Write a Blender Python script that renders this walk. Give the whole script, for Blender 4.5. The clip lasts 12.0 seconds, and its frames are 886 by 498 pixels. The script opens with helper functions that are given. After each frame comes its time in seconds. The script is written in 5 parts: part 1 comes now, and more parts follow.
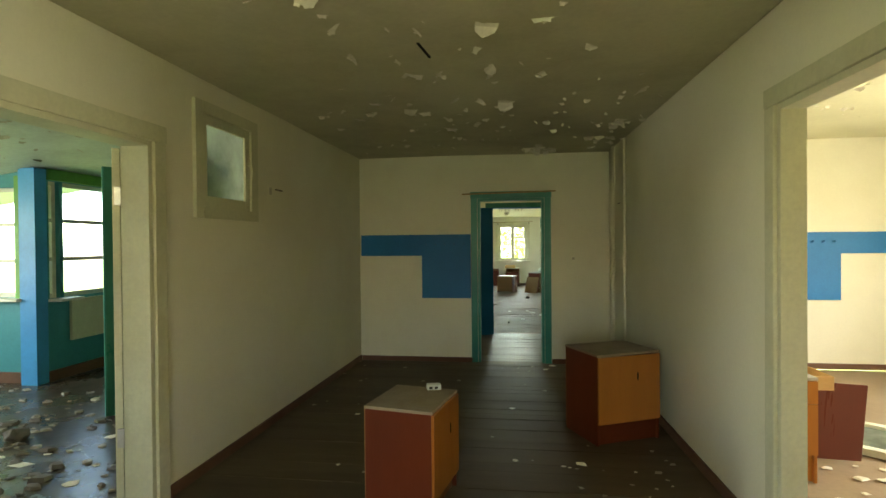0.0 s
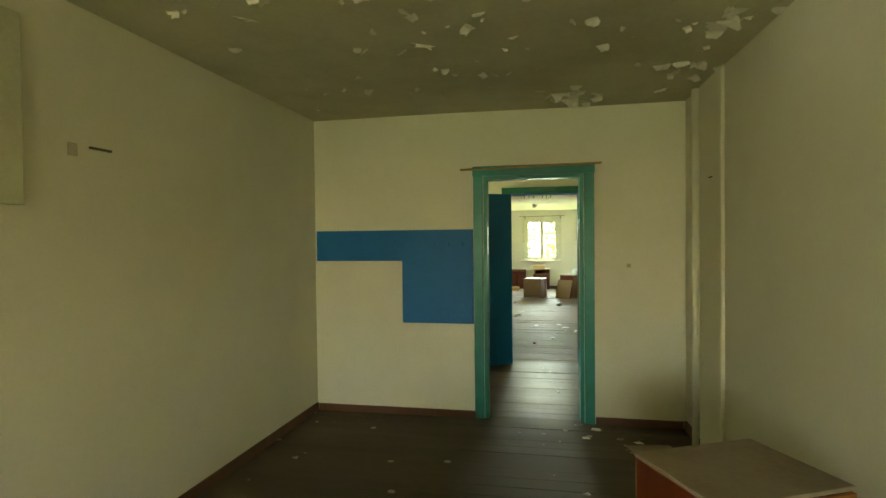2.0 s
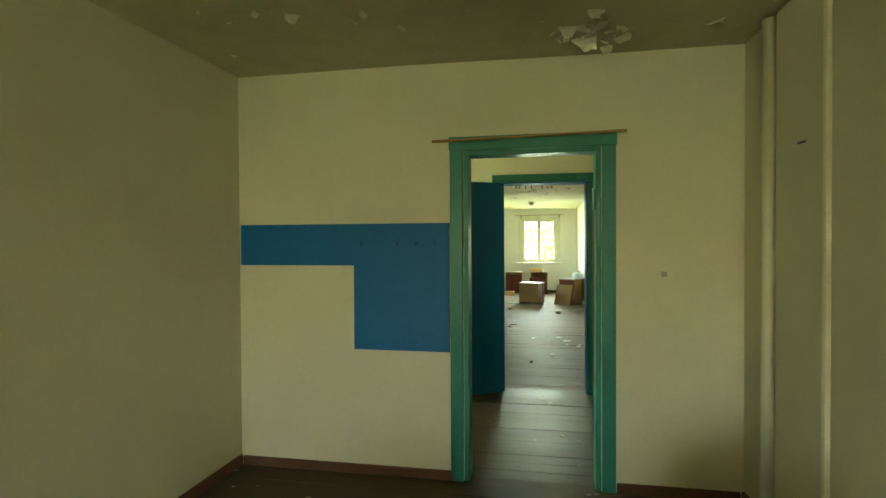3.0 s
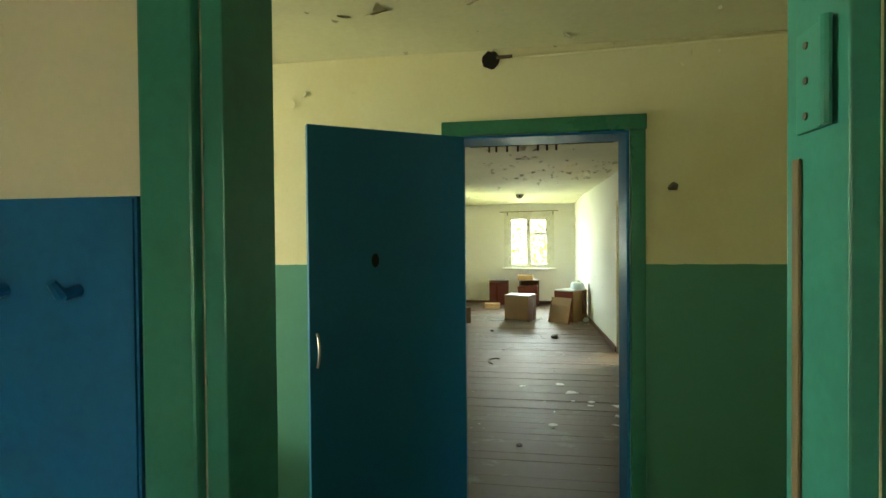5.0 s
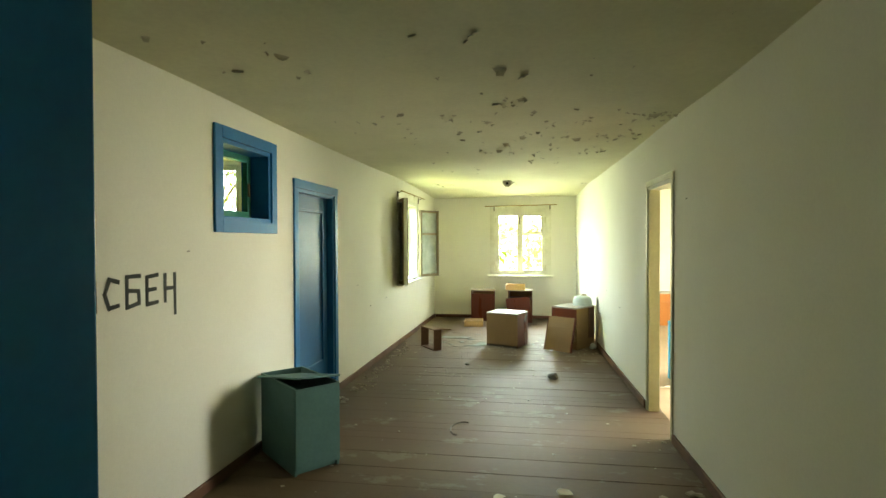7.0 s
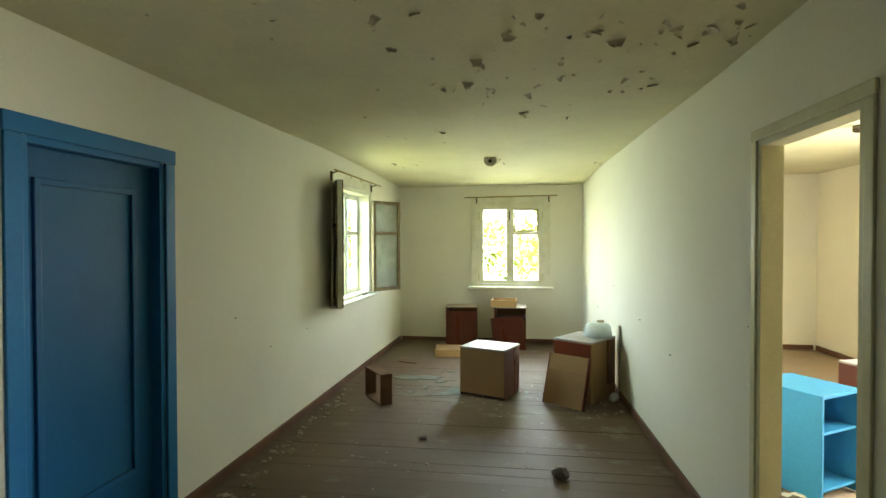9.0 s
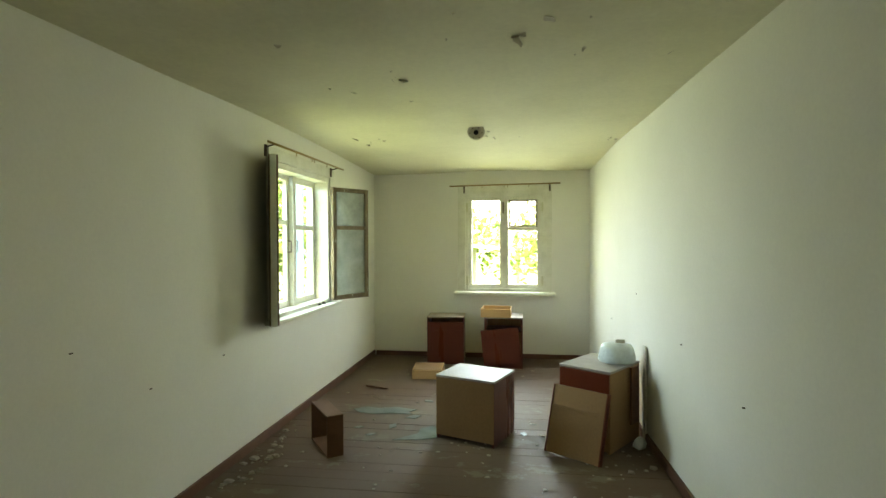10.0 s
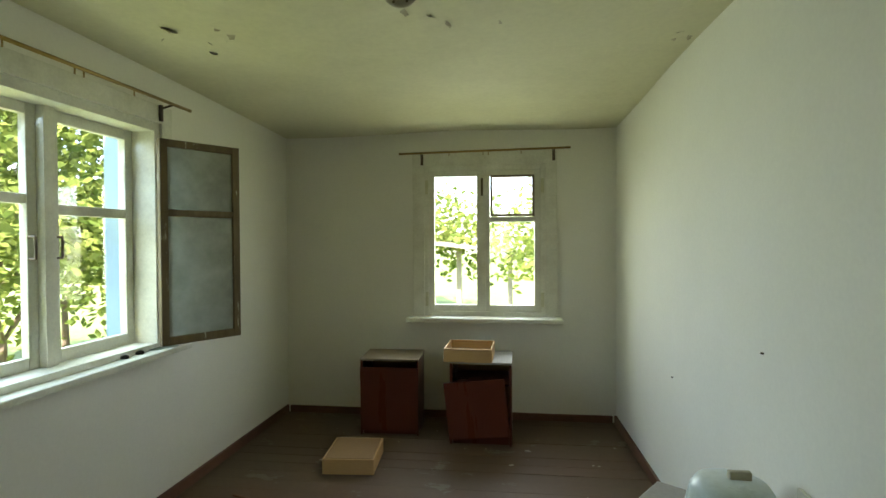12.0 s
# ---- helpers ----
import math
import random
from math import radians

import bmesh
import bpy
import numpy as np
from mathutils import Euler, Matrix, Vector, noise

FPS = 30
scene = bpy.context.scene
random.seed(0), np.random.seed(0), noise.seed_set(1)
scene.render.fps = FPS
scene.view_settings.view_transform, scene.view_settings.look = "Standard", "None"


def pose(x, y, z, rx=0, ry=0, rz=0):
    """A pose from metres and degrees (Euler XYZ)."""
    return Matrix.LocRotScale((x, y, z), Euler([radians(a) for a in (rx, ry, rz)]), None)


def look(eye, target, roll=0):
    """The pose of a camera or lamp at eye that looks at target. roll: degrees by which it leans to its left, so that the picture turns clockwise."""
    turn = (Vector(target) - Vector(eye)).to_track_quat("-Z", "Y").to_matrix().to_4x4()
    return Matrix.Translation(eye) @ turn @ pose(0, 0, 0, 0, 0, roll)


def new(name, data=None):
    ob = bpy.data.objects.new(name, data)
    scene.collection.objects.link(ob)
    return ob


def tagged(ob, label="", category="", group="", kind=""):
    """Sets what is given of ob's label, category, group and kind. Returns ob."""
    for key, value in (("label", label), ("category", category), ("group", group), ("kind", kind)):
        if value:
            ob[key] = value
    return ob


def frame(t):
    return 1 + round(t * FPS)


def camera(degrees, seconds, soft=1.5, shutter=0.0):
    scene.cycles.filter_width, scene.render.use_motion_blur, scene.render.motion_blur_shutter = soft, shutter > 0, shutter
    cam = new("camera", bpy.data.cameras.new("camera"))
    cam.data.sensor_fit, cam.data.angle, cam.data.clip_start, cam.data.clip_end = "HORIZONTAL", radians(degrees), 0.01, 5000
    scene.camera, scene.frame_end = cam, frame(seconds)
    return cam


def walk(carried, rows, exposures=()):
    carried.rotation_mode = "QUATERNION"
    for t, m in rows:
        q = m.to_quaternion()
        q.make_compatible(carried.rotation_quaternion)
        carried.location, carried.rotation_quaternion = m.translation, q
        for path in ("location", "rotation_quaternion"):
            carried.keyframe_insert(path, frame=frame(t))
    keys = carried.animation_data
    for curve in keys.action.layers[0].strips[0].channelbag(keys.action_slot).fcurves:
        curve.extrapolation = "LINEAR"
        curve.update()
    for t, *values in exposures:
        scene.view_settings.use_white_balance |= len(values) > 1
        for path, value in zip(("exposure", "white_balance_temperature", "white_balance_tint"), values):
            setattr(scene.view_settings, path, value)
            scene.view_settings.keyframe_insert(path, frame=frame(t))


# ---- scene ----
cam = camera(80.6, 12.0)
PATH = [
    (0, (2.248, -0.359, 1.515), (1.99, 1.624, 1.494), -0.5),
    (0.5, (2.298, 0.12, 1.538), (1.983, 2.095, 1.514), -0.4),
    (1, (2.309, 0.662, 1.553), (1.95, 2.629, 1.522), -0.4),
    (1.5, (2.326, 1.231, 1.544), (1.95, 3.194, 1.51), -0.6),
    (2, (2.325, 1.819, 1.539), (1.951, 3.783, 1.505), -0.6),
    (2.5, (2.293, 2.423, 1.541), (1.925, 4.389, 1.51), -0.6),
    (3, (2.292, 3.037, 1.515), (1.932, 5.004, 1.485), -0.3),
    (3.2, (2.294, 3.279, 1.508), (1.939, 5.247, 1.484), -0.4),
    (4.8, (2.268, 5.377, 1.566), (1.945, 7.351, 1.537), -0.5),
    (5, (2.269, 5.628, 1.565), (1.95, 7.602, 1.533), -0.5),
    (5.5, (2.279, 6.226, 1.551), (1.967, 8.201, 1.522), -0.6),
    (6, (2.316, 6.846, 1.562), (2.006, 8.822, 1.531), -0.4),
    (6.5, (2.327, 7.473, 1.557), (2.024, 9.45, 1.526), -0.1),
    (6.7, (2.328, 7.738, 1.559), (2.026, 9.715, 1.527), -0.5),
    (7, (2.352, 8.085, 1.555), (2.051, 10.062, 1.526), -0.2),
    (7.2, (2.353, 8.325, 1.541), (2.054, 10.302, 1.519), -0.2),
    (8.8, (2.383, 10.257, 1.575), (2.111, 12.238, 1.552), -0.2),
    (9, (2.391, 10.519, 1.588), (2.115, 12.5, 1.556), -0.1),
    (9.5, (2.411, 11.185, 1.572), (2.141, 13.167, 1.538), -0.1),
    (10, (2.42, 11.822, 1.556), (2.155, 13.804, 1.521), -0.2),
    (10.5, (2.428, 12.437, 1.533), (2.172, 14.42, 1.501), -0.2),
    (11, (2.468, 13.058, 1.53), (2.213, 15.042, 1.497), -0.2),
    (11.5, (2.482, 13.676, 1.534), (2.23, 15.66, 1.499), -0.3),
    (12, (2.507, 14.268, 1.524), (2.263, 16.252, 1.491), -0.3),
]
EXPOSURES = [(0, 4.0, 7500, 7), (0.5, 4.2, 7600, 6), (1.0, 4.6, 7900, 5), (2, 4.75, 8000, 2), (3, 4.75, 7900, -3), (5.0, 4.85, 7300, 7), (5.5, 4.95, 7300, 8), (6.5, 5.2, 7600, 7), (7, 4.95, 7800, 7), (9.0, 4.25, 7250, 13), (10.0, 4.0, 7000, 14), (11.0, 3.35, 6750, 16), (12.0, 2.9, 6650, 18)]
walk(cam, [(t, look(eye, target, roll)) for t, eye, target, roll in PATH], EXPOSURES)

# ---- world, sun, window light ----
SUN_ELEV, SUN_AZ = 52, 168
world = bpy.data.worlds.new("sky")
scene.world = world
world.use_nodes = True
sky = world.node_tree.nodes.new("ShaderNodeTexSky")
sky.sky_type, sky.sun_disc = "NISHITA", False
sky.sun_elevation, sky.sun_rotation = radians(SUN_ELEV), radians(SUN_AZ)
bg = world.node_tree.nodes["Background"]
bg.inputs["Strength"].default_value = 0.15
world.node_tree.links.new(sky.outputs["Color"], bg.inputs["Color"])

sun = new("sun", bpy.data.lights.new("sun", "SUN"))
sun.data.energy, sun.data.angle, sun.data.color = 5.0, radians(0.6), (1.0, 0.95, 0.86)
_d = Vector((math.sin(radians(SUN_AZ)) * math.cos(radians(SUN_ELEV)), math.cos(radians(SUN_AZ)) * math.cos(radians(SUN_ELEV)), math.sin(radians(SUN_ELEV))))
sun.matrix_basis = look(_d * 30, (0, 0, 0))


def window_light(name, eye, target, w, h, watts, colour, spread=180):
    """An added area lamp that stands in for the daylight of a window, seen or unseen."""
    la = new(name, bpy.data.lights.new(name, "AREA"))
    la.data.shape, la.data.size, la.data.size_y, la.data.energy, la.data.color = "RECTANGLE", w, h, watts, colour
    la.data.spread = radians(spread)
    la.matrix_basis = look(eye, target)


window_light("daylight_east_room", (7.36, 3.0, 1.55), (3.5, 3.0, 1.2), 1.9, 1.3, 11, (1.0, 0.98, 0.9))
window_light("daylight_east_ward", (6.66, 14.2, 1.55), (3.5, 14.0, 1.2), 2.6, 1.3, 13, (0.95, 0.98, 0.92))
window_light("daylight_pantry", (-2.56, 7.45, 1.6), (0.6, 6.6, 1.3), 0.7, 1.2, 5.0, (0.95, 1.0, 0.8))
# added lamp behind the start of the walk, to brighten the hall
window_light("added_light_hall_south", (1.9, -2.96, 1.5), (1.9, 2.0, 1.3), 1.4, 1.3, 1.5, (0.95, 1.0, 0.85))
window_light("daylight_ward_north", (2.31, 19.14, 1.6), (2.31, 16.9, 0.3), 1.0, 1.2, 3.6, (0.78, 0.92, 1.0), 140)
window_light("daylight_ward_west", (0.06, 16.44, 1.6), (2.4, 16.35, 0.0), 1.15, 1.2, 2.5, (0.55, 0.8, 1.0), 125)
# added lamps tilted upwards, in place of light bounced off the grass
window_light("ground_light_ward_north", (2.31, 19.1, 1.5), (2.31, 16.9, 2.6), 1.0, 1.2, 2.2, (0.92, 1.0, 0.62))
window_light("ground_light_ward_west", (0.1, 16.44, 1.5), (2.4, 16.3, 2.7), 1.15, 1.2, 1.3, (0.9, 1.0, 0.55))
# added to brighten the veranda, at its unseen west window
window_light("daylight_veranda", (-5.2, 2.1, 1.6), (-1.0, 3.4, 1.2), 2.8, 1.2, 9, (0.95, 1.0, 0.92))

# ---- materials ----


def nodes_of(name):
    m = bpy.data.materials.new(name)
    m.use_nodes = True
    return m, m.node_tree, m.node_tree.nodes["Principled BSDF"]


def ramp(nt, src, stops):
    r = nt.nodes.new("ShaderNodeValToRGB")
    while len(r.color_ramp.elements) < len(stops):
        r.color_ramp.elements.new(0.5)
    for e, (p, c) in zip(r.color_ramp.elements, stops):
        e.position, e.color = p, (*c, 1)
    nt.links.new(src, r.inputs["Fac"])
    return r.outputs["Color"]


def mixc(nt, fac, a, b, kind="MIX"):
    n = nt.nodes.new("ShaderNodeMix")
    n.data_type, n.blend_type = "RGBA", kind
    for sock, v in ((n.inputs[0], fac), (n.inputs[6], a), (n.inputs[7], b)):
        if isinstance(v, (int, float)):
            sock.default_value = v
        elif isinstance(v, tuple):
            sock.default_value = (*v, 1)
        else:
            nt.links.new(v, sock)
    return n.outputs[2]


def noise_tex(nt, co, scale, detail=6, rough=0.6, stretch=None):
    if stretch:
        mp = nt.nodes.new("ShaderNodeMapping")
        mp.inputs["Scale"].default_value = stretch
        nt.links.new(co, mp.inputs["Vector"])
        co = mp.outputs["Vector"]
    n = nt.nodes.new("ShaderNodeTexNoise")
    n.inputs["Scale"].default_value, n.inputs["Detail"].default_value, n.inputs["Roughness"].default_value = scale, detail, rough
    nt.links.new(co, n.inputs["Vector"])
    return n.outputs["Fac"]


def surface(name, base, rough=0.7, dirt=None, dirt_amount=0.35, large=0.9, fine=40, bump=0.15, stretch=None, metal=0.0, per_piece=0.0,
            band=None, wear=None, wear_at=0.66, wear_scale=5.0, grainy=0.1):
    """A painted, plastered or wooden surface: base colour, large stains, fine grain and relief. band: (height, colour) of an oil-painted dado. wear: colour that shows through chips."""
    m, nt, b = nodes_of(name)
    co = nt.nodes.new("ShaderNodeNewGeometry").outputs["Position"] if per_piece else nt.nodes.new("ShaderNodeTexCoord").outputs["Object"]
    dirt = dirt or tuple(c * 0.55 for c in base)
    big = noise_tex(nt, co, large, 5, 0.65, stretch)
    small = noise_tex(nt, co, fine, 6, 0.65, stretch)
    col = base
    if band:
        sep = nt.nodes.new("ShaderNodeSeparateXYZ")
        nt.links.new(co, sep.inputs[0])
        wob = nt.nodes.new("ShaderNodeMath")
        wob.operation = "MULTIPLY_ADD"
        nt.links.new(noise_tex(nt, co, 9, 3), wob.inputs[0])
        wob.inputs[1].default_value = 0.012
        nt.links.new(sep.outputs["Z"], wob.inputs[2])
        lt = nt.nodes.new("ShaderNodeMath")
        lt.operation, lt.inputs[1].default_value = "LESS_THAN", band[0] + 0.006
        nt.links.new(wob.outputs[0], lt.inputs[0])
        col = mixc(nt, lt.outputs[0], base, band[1])
        rr = nt.nodes.new("ShaderNodeMath")
        rr.operation, rr.inputs[1].default_value, rr.inputs[2].default_value = "MULTIPLY_ADD", -0.4, rough
        nt.links.new(lt.outputs[0], rr.inputs[0])
        nt.links.new(rr.outputs[0], b.inputs["Roughness"])
    stain = ramp(nt, big, [(0.42, (0, 0, 0)), (0.72, (dirt_amount,) * 3)])
    dc = mixc(nt, 1.0, col, tuple(d / max(c, 0.02) for d, c in zip(dirt, base)), "MULTIPLY") if not isinstance(col, tuple) else dirt
    col = mixc(nt, stain, col, dc)
    grain = ramp(nt, small, [(0.3, (1 - grainy,) * 3), (0.7, (1 + grainy * 0.4,) * 3)])
    col = mixc(nt, 1.0, col, grain, "MULTIPLY")
    if wear:
        w = ramp(nt, noise_tex(nt, co, wear_scale, 8, 0.72, stretch), [(wear_at, (0, 0, 0)), (wear_at + 0.03, (1, 1, 1))])
        col = mixc(nt, w, col, wear)
    if per_piece:
        rnd = nt.nodes.new("ShaderNodeObjectInfo").outputs["Random"]
        col = mixc(nt, 1.0, col, ramp(nt, rnd, [(0, (1 - per_piece,) * 3), (1, (1 + per_piece,) * 3)]), "MULTIPLY")
    nt.links.new(col, b.inputs["Base Color"])
    if not band:
        rv = nt.nodes.new("ShaderNodeMapRange")
        rv.inputs["To Min"].default_value, rv.inputs["To Max"].default_value = max(0.05, rough - 0.14), min(1, rough + 0.14)
        nt.links.new(big, rv.inputs["Value"])
        nt.links.new(rv.outputs[0], b.inputs["Roughness"])
    b.inputs["Metallic"].default_value = metal
    b.inputs["Specular IOR Level"].default_value = 0.3
    bp = nt.nodes.new("ShaderNodeBump")
    bp.inputs["Strength"].default_value, bp.inputs["Distance"].default_value = bump, 0.004
    nt.links.new(mixc(nt, 0.5, small, noise_tex(nt, co, large * 5, 5)), bp.inputs["Height"])
    nt.links.new(bp.outputs["Normal"], b.inputs["Normal"])
    return m


WHITEWASH = surface("whitewash", (0.76, 0.72, 0.56), 0.85, (0.6, 0.55, 0.38), 0.4, 0.8, 60, 0.12, grainy=0.035)
WHITEWASH_WARD = surface("whitewash_ward", (0.79, 0.77, 0.68), 0.85, (0.68, 0.66, 0.55), 0.35, 0.8, 60, 0.12, grainy=0.035)
WHITEWASH_EAST = surface("whitewash_east", (0.82, 0.76, 0.6), 0.85, (0.7, 0.62, 0.45), 0.3, 0.9, 60, 0.12, grainy=0.035)
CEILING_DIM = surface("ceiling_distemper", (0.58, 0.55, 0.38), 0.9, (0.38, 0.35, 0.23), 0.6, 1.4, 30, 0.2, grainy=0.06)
CEILING_WARD = surface("ceiling_ward", (0.68, 0.65, 0.46), 0.9, (0.5, 0.47, 0.31), 0.5, 0.9, 30, 0.2, grainy=0.06)
DADO = surface("dado_wall", (0.78, 0.73, 0.52), 0.85, (0.68, 0.58, 0.32), 0.5, 1.3, 50, 0.15, grainy=0.04, band=(1.44, (0.085, 0.29, 0.235)))
BOARD_CEILING = surface("board_ceiling", (0.62, 0.68, 0.58), 0.7, (0.35, 0.36, 0.28), 0.5, 1.6, 25, 0.3)
PANTRY_CEILING = surface("pantry_ceiling_paint", (0.16, 0.3, 0.26), 0.7, (0.3, 0.3, 0.22), 0.7, 2.5, 25, 0.3)
GREEN_PAINT = surface("green_paint", (0.12, 0.33, 0.07), 0.5, (0.05, 0.16, 0.05), 0.5, 1.2, 30, 0.2)
PANTRY_PAINT = surface("pantry_paint", (0.06, 0.19, 0.035), 0.6, (0.03, 0.1, 0.03), 0.5, 1.2, 30, 0.15, band=(1.62, (0.05, 0.16, 0.135)))
TEAL_WALL = surface("teal_wall_paint", (0.05, 0.27, 0.3), 0.5, (0.03, 0.16, 0.18), 0.5, 1.2, 30, 0.2)
SKYBLUE_PAINT = surface("sky_blue_paint", (0.05, 0.30, 0.62), 0.4, (0.03, 0.17, 0.36), 0.4, 1.5, 35, 0.2)
BLUE_PAINT = surface("blue_oil_paint", (0.002, 0.15, 0.38), 0.5, (0.002, 0.105, 0.27), 0.4, 1.6, 40, 0.2, wear=(0.05, 0.07, 0.08), wear_at=0.8)
DOOR_BLUE = surface("door_blue_paint", (0.002, 0.115, 0.25), 0.45, (0.002, 0.085, 0.19), 0.5, 1.2, 50, 0.25)
DOOR_PANEL_BLUE = surface("panel_door_blue", (0.002, 0.1, 0.25), 0.42, (0.002, 0.075, 0.19), 0.5, 1.5, 40, 0.2)
TRIM_TEAL = surface("trim_teal_paint", (0.035, 0.24, 0.19), 0.36, (0.02, 0.13, 0.1), 0.5, 2.5, 45, 0.25, wear=(0.12, 0.1, 0.07), wear_at=0.74)
TRIM_GREEN = surface("trim_green_paint", (0.026, 0.17, 0.11), 0.3, (0.016, 0.1, 0.07), 0.5, 2.5, 45, 0.25, wear=(0.1, 0.08, 0.05), wear_at=0.76)
TRIM_CREAM = surface("cream_paint", (0.6, 0.58, 0.4), 0.5, (0.45, 0.42, 0.25), 0.5, 2.5, 40, 0.25, wear=(0.25, 0.2, 0.12), wear_at=0.72, wear_scale=9)
SASH_WHITE = surface("sash_paint", (0.74, 0.73, 0.62), 0.5, (0.45, 0.42, 0.3), 0.5, 4, 60, 0.3, wear=(0.28, 0.23, 0.15), wear_at=0.7, wear_scale=11)
SASH_BROWN = surface("sash_bare_wood", (0.17, 0.125, 0.065), 0.7, (0.08, 0.055, 0.03), 0.6, 6, 60, 0.4, stretch=(4, 4, 0.6), wear=(0.5, 0.47, 0.36), wear_at=0.62, wear_scale=9)
BASEBOARD = surface("baseboard_paint", (0.15, 0.07, 0.04), 0.5, (0.08, 0.045, 0.03), 0.5, 3, 40, 0.25)
PLANK_HALL = surface("hall_plank", (0.1, 0.07, 0.038), 0.55, (0.05, 0.037, 0.022), 0.6, 1.3, 40, 0.4, stretch=(0.35, 2.2, 1), per_piece=0.05, wear=(0.125, 0.1, 0.065), wear_at=0.64)
PLANK_LOBBY = surface("lobby_plank", (0.068, 0.048, 0.029), 0.4, (0.038, 0.029, 0.02), 0.6, 1.6, 40, 0.9, stretch=(0.35, 2.2, 1), per_piece=0.1, wear=(0.1, 0.08, 0.055), wear_at=0.64)
PLANK_WARD = surface("ward_plank", (0.118, 0.069, 0.04), 0.58, (0.125, 0.1, 0.06), 0.9, 0.8, 40, 0.35, stretch=(0.6, 0.9, 1), per_piece=0.04, wear=(0.16, 0.13, 0.09), wear_at=0.58, wear_scale=3.0)
SUBFLOOR = surface("dirt_filled_gap", (0.085, 0.062, 0.04), 0.95)
EAST_FLOOR = surface("east_floor", (0.33, 0.24, 0.16), 0.6, (0.22, 0.17, 0.12), 0.5, 1.1, 30, 0.3)
RUBBLE_FLOOR = surface("wet_dirty_floor", (0.085, 0.068, 0.048), 0.28, (0.035, 0.028, 0.022), 0.9, 1.8, 16, 0.7)
VENEER_RED = surface("red_veneer", (0.13, 0.025, 0.009), 0.35, (0.08, 0.016, 0.007), 0.3, 1.2, 30, 0.06, stretch=(5, 5, 0.5), grainy=0.05)
VENEER_ORANGE = surface("orange_veneer", (0.38, 0.135, 0.024), 0.4, (0.25, 0.08, 0.015), 0.3, 1.2, 30, 0.06, stretch=(5, 5, 0.5), grainy=0.05)
VENEER_DARK = surface("dark_red_veneer", (0.11, 0.026, 0.014), 0.3, (0.055, 0.015, 0.01), 0.3, 1.2, 30, 0.06, stretch=(5, 5, 0.5), grainy=0.05)
HARDBOARD = surface("hardboard", (0.28, 0.165, 0.07), 0.7, (0.24, 0.14, 0.06), 0.5, 2.5, 60, 0.15)
DUSTY_TOP = surface("dusty_top", (0.3, 0.24, 0.17), 0.65, (0.2, 0.14, 0.09), 0.5, 4, 50, 0.15)
PALE_TOP = surface("grey_dusty_top", (0.37, 0.345, 0.31), 0.5, (0.29, 0.26, 0.23), 0.5, 4, 50, 0.12)
RAW_WOOD = surface("raw_wood", (0.55, 0.34, 0.14), 0.6, (0.42, 0.24, 0.09), 0.4, 3, 40, 0.15, stretch=(0.6, 5, 5))
DARK_WOOD = surface("dark_wood_frame", (0.15, 0.07, 0.034), 0.5, (0.06, 0.03, 0.015), 0.5, 4, 40, 0.2)
TEAL_METAL = surface("teal_cabinet_paint", (0.09, 0.19, 0.18), 0.5, (0.05, 0.12, 0.11), 0.5, 1.8, 40, 0.15)
SHELF_BLUE = surface("shelf_blue_paint", (0.03, 0.26, 0.46), 0.45, (0.03, 0.24, 0.4), 0.35, 2, 40, 0.15)
ENAMEL = surface("pale_enamel", (0.62, 0.68, 0.66), 0.3, (0.5, 0.54, 0.5), 0.4, 6, 40, 0.05)
IRON = surface("old_iron", (0.14, 0.11, 0.08), 0.5, (0.08, 0.05, 0.03), 0.6, 12, 80, 0.3, metal=0.7)
STEEL = surface("worn_steel", (0.5, 0.5, 0.47), 0.35, (0.3, 0.28, 0.24), 0.5, 12, 80, 0.1, metal=0.9)
BRASS = surface("tarnished_brass", (0.36, 0.25, 0.09), 0.42, (0.2, 0.13, 0.05), 0.6, 10, 80, 0.1, metal=0.8)
# near-black for soot and stones, and for shade painted into holes and slots
NEAR_BLACK = surface("near_black", (0.015, 0.012, 0.01), 0.95)
PAINT_BLACK = surface("spray_paint", (0.03, 0.035, 0.03), 0.7, bump=0.02)
FLAKE = surface("paint_flake", (0.82, 0.78, 0.66), 0.8, (0.62, 0.57, 0.45), 0.5, 7, 40, 0.2)
# grey of fittings; on ceiling scraps it paints in their undersides' shade
GREY_AND_SHADED = surface("grey_and_shaded_flake", (0.5, 0.46, 0.34), 0.85, (0.34, 0.3, 0.22), 0.5, 7, 40, 0.2)
LEAVES_DEBRIS = surface("floor_crumbs", (0.42, 0.38, 0.31), 0.9, (0.15, 0.12, 0.09), 0.8, 9, 50, 0.3)
MORTAR = surface("mortar_lump", (0.16, 0.14, 0.12), 0.95, bump=0.6)
BARK = surface("bark", (0.16, 0.12, 0.085), 0.9, (0.08, 0.06, 0.04), 0.6, 3, 25, 0.8, stretch=(3, 3, 0.5))
GRASS = surface("grass_ground", (0.2, 0.26, 0.08), 0.95, (0.09, 0.1, 0.04), 0.6, 0.4, 6, 0.8)
FACADE = surface("facade_blue_paint", (0.34, 0.5, 0.6), 0.85, (0.3, 0.42, 0.5), 0.3, 0.8, 25, 0.3)
SHED_WOOD = surface("grey_boards", (0.3, 0.27, 0.22), 0.85, (0.18, 0.16, 0.13), 0.5, 2, 30, 0.4)


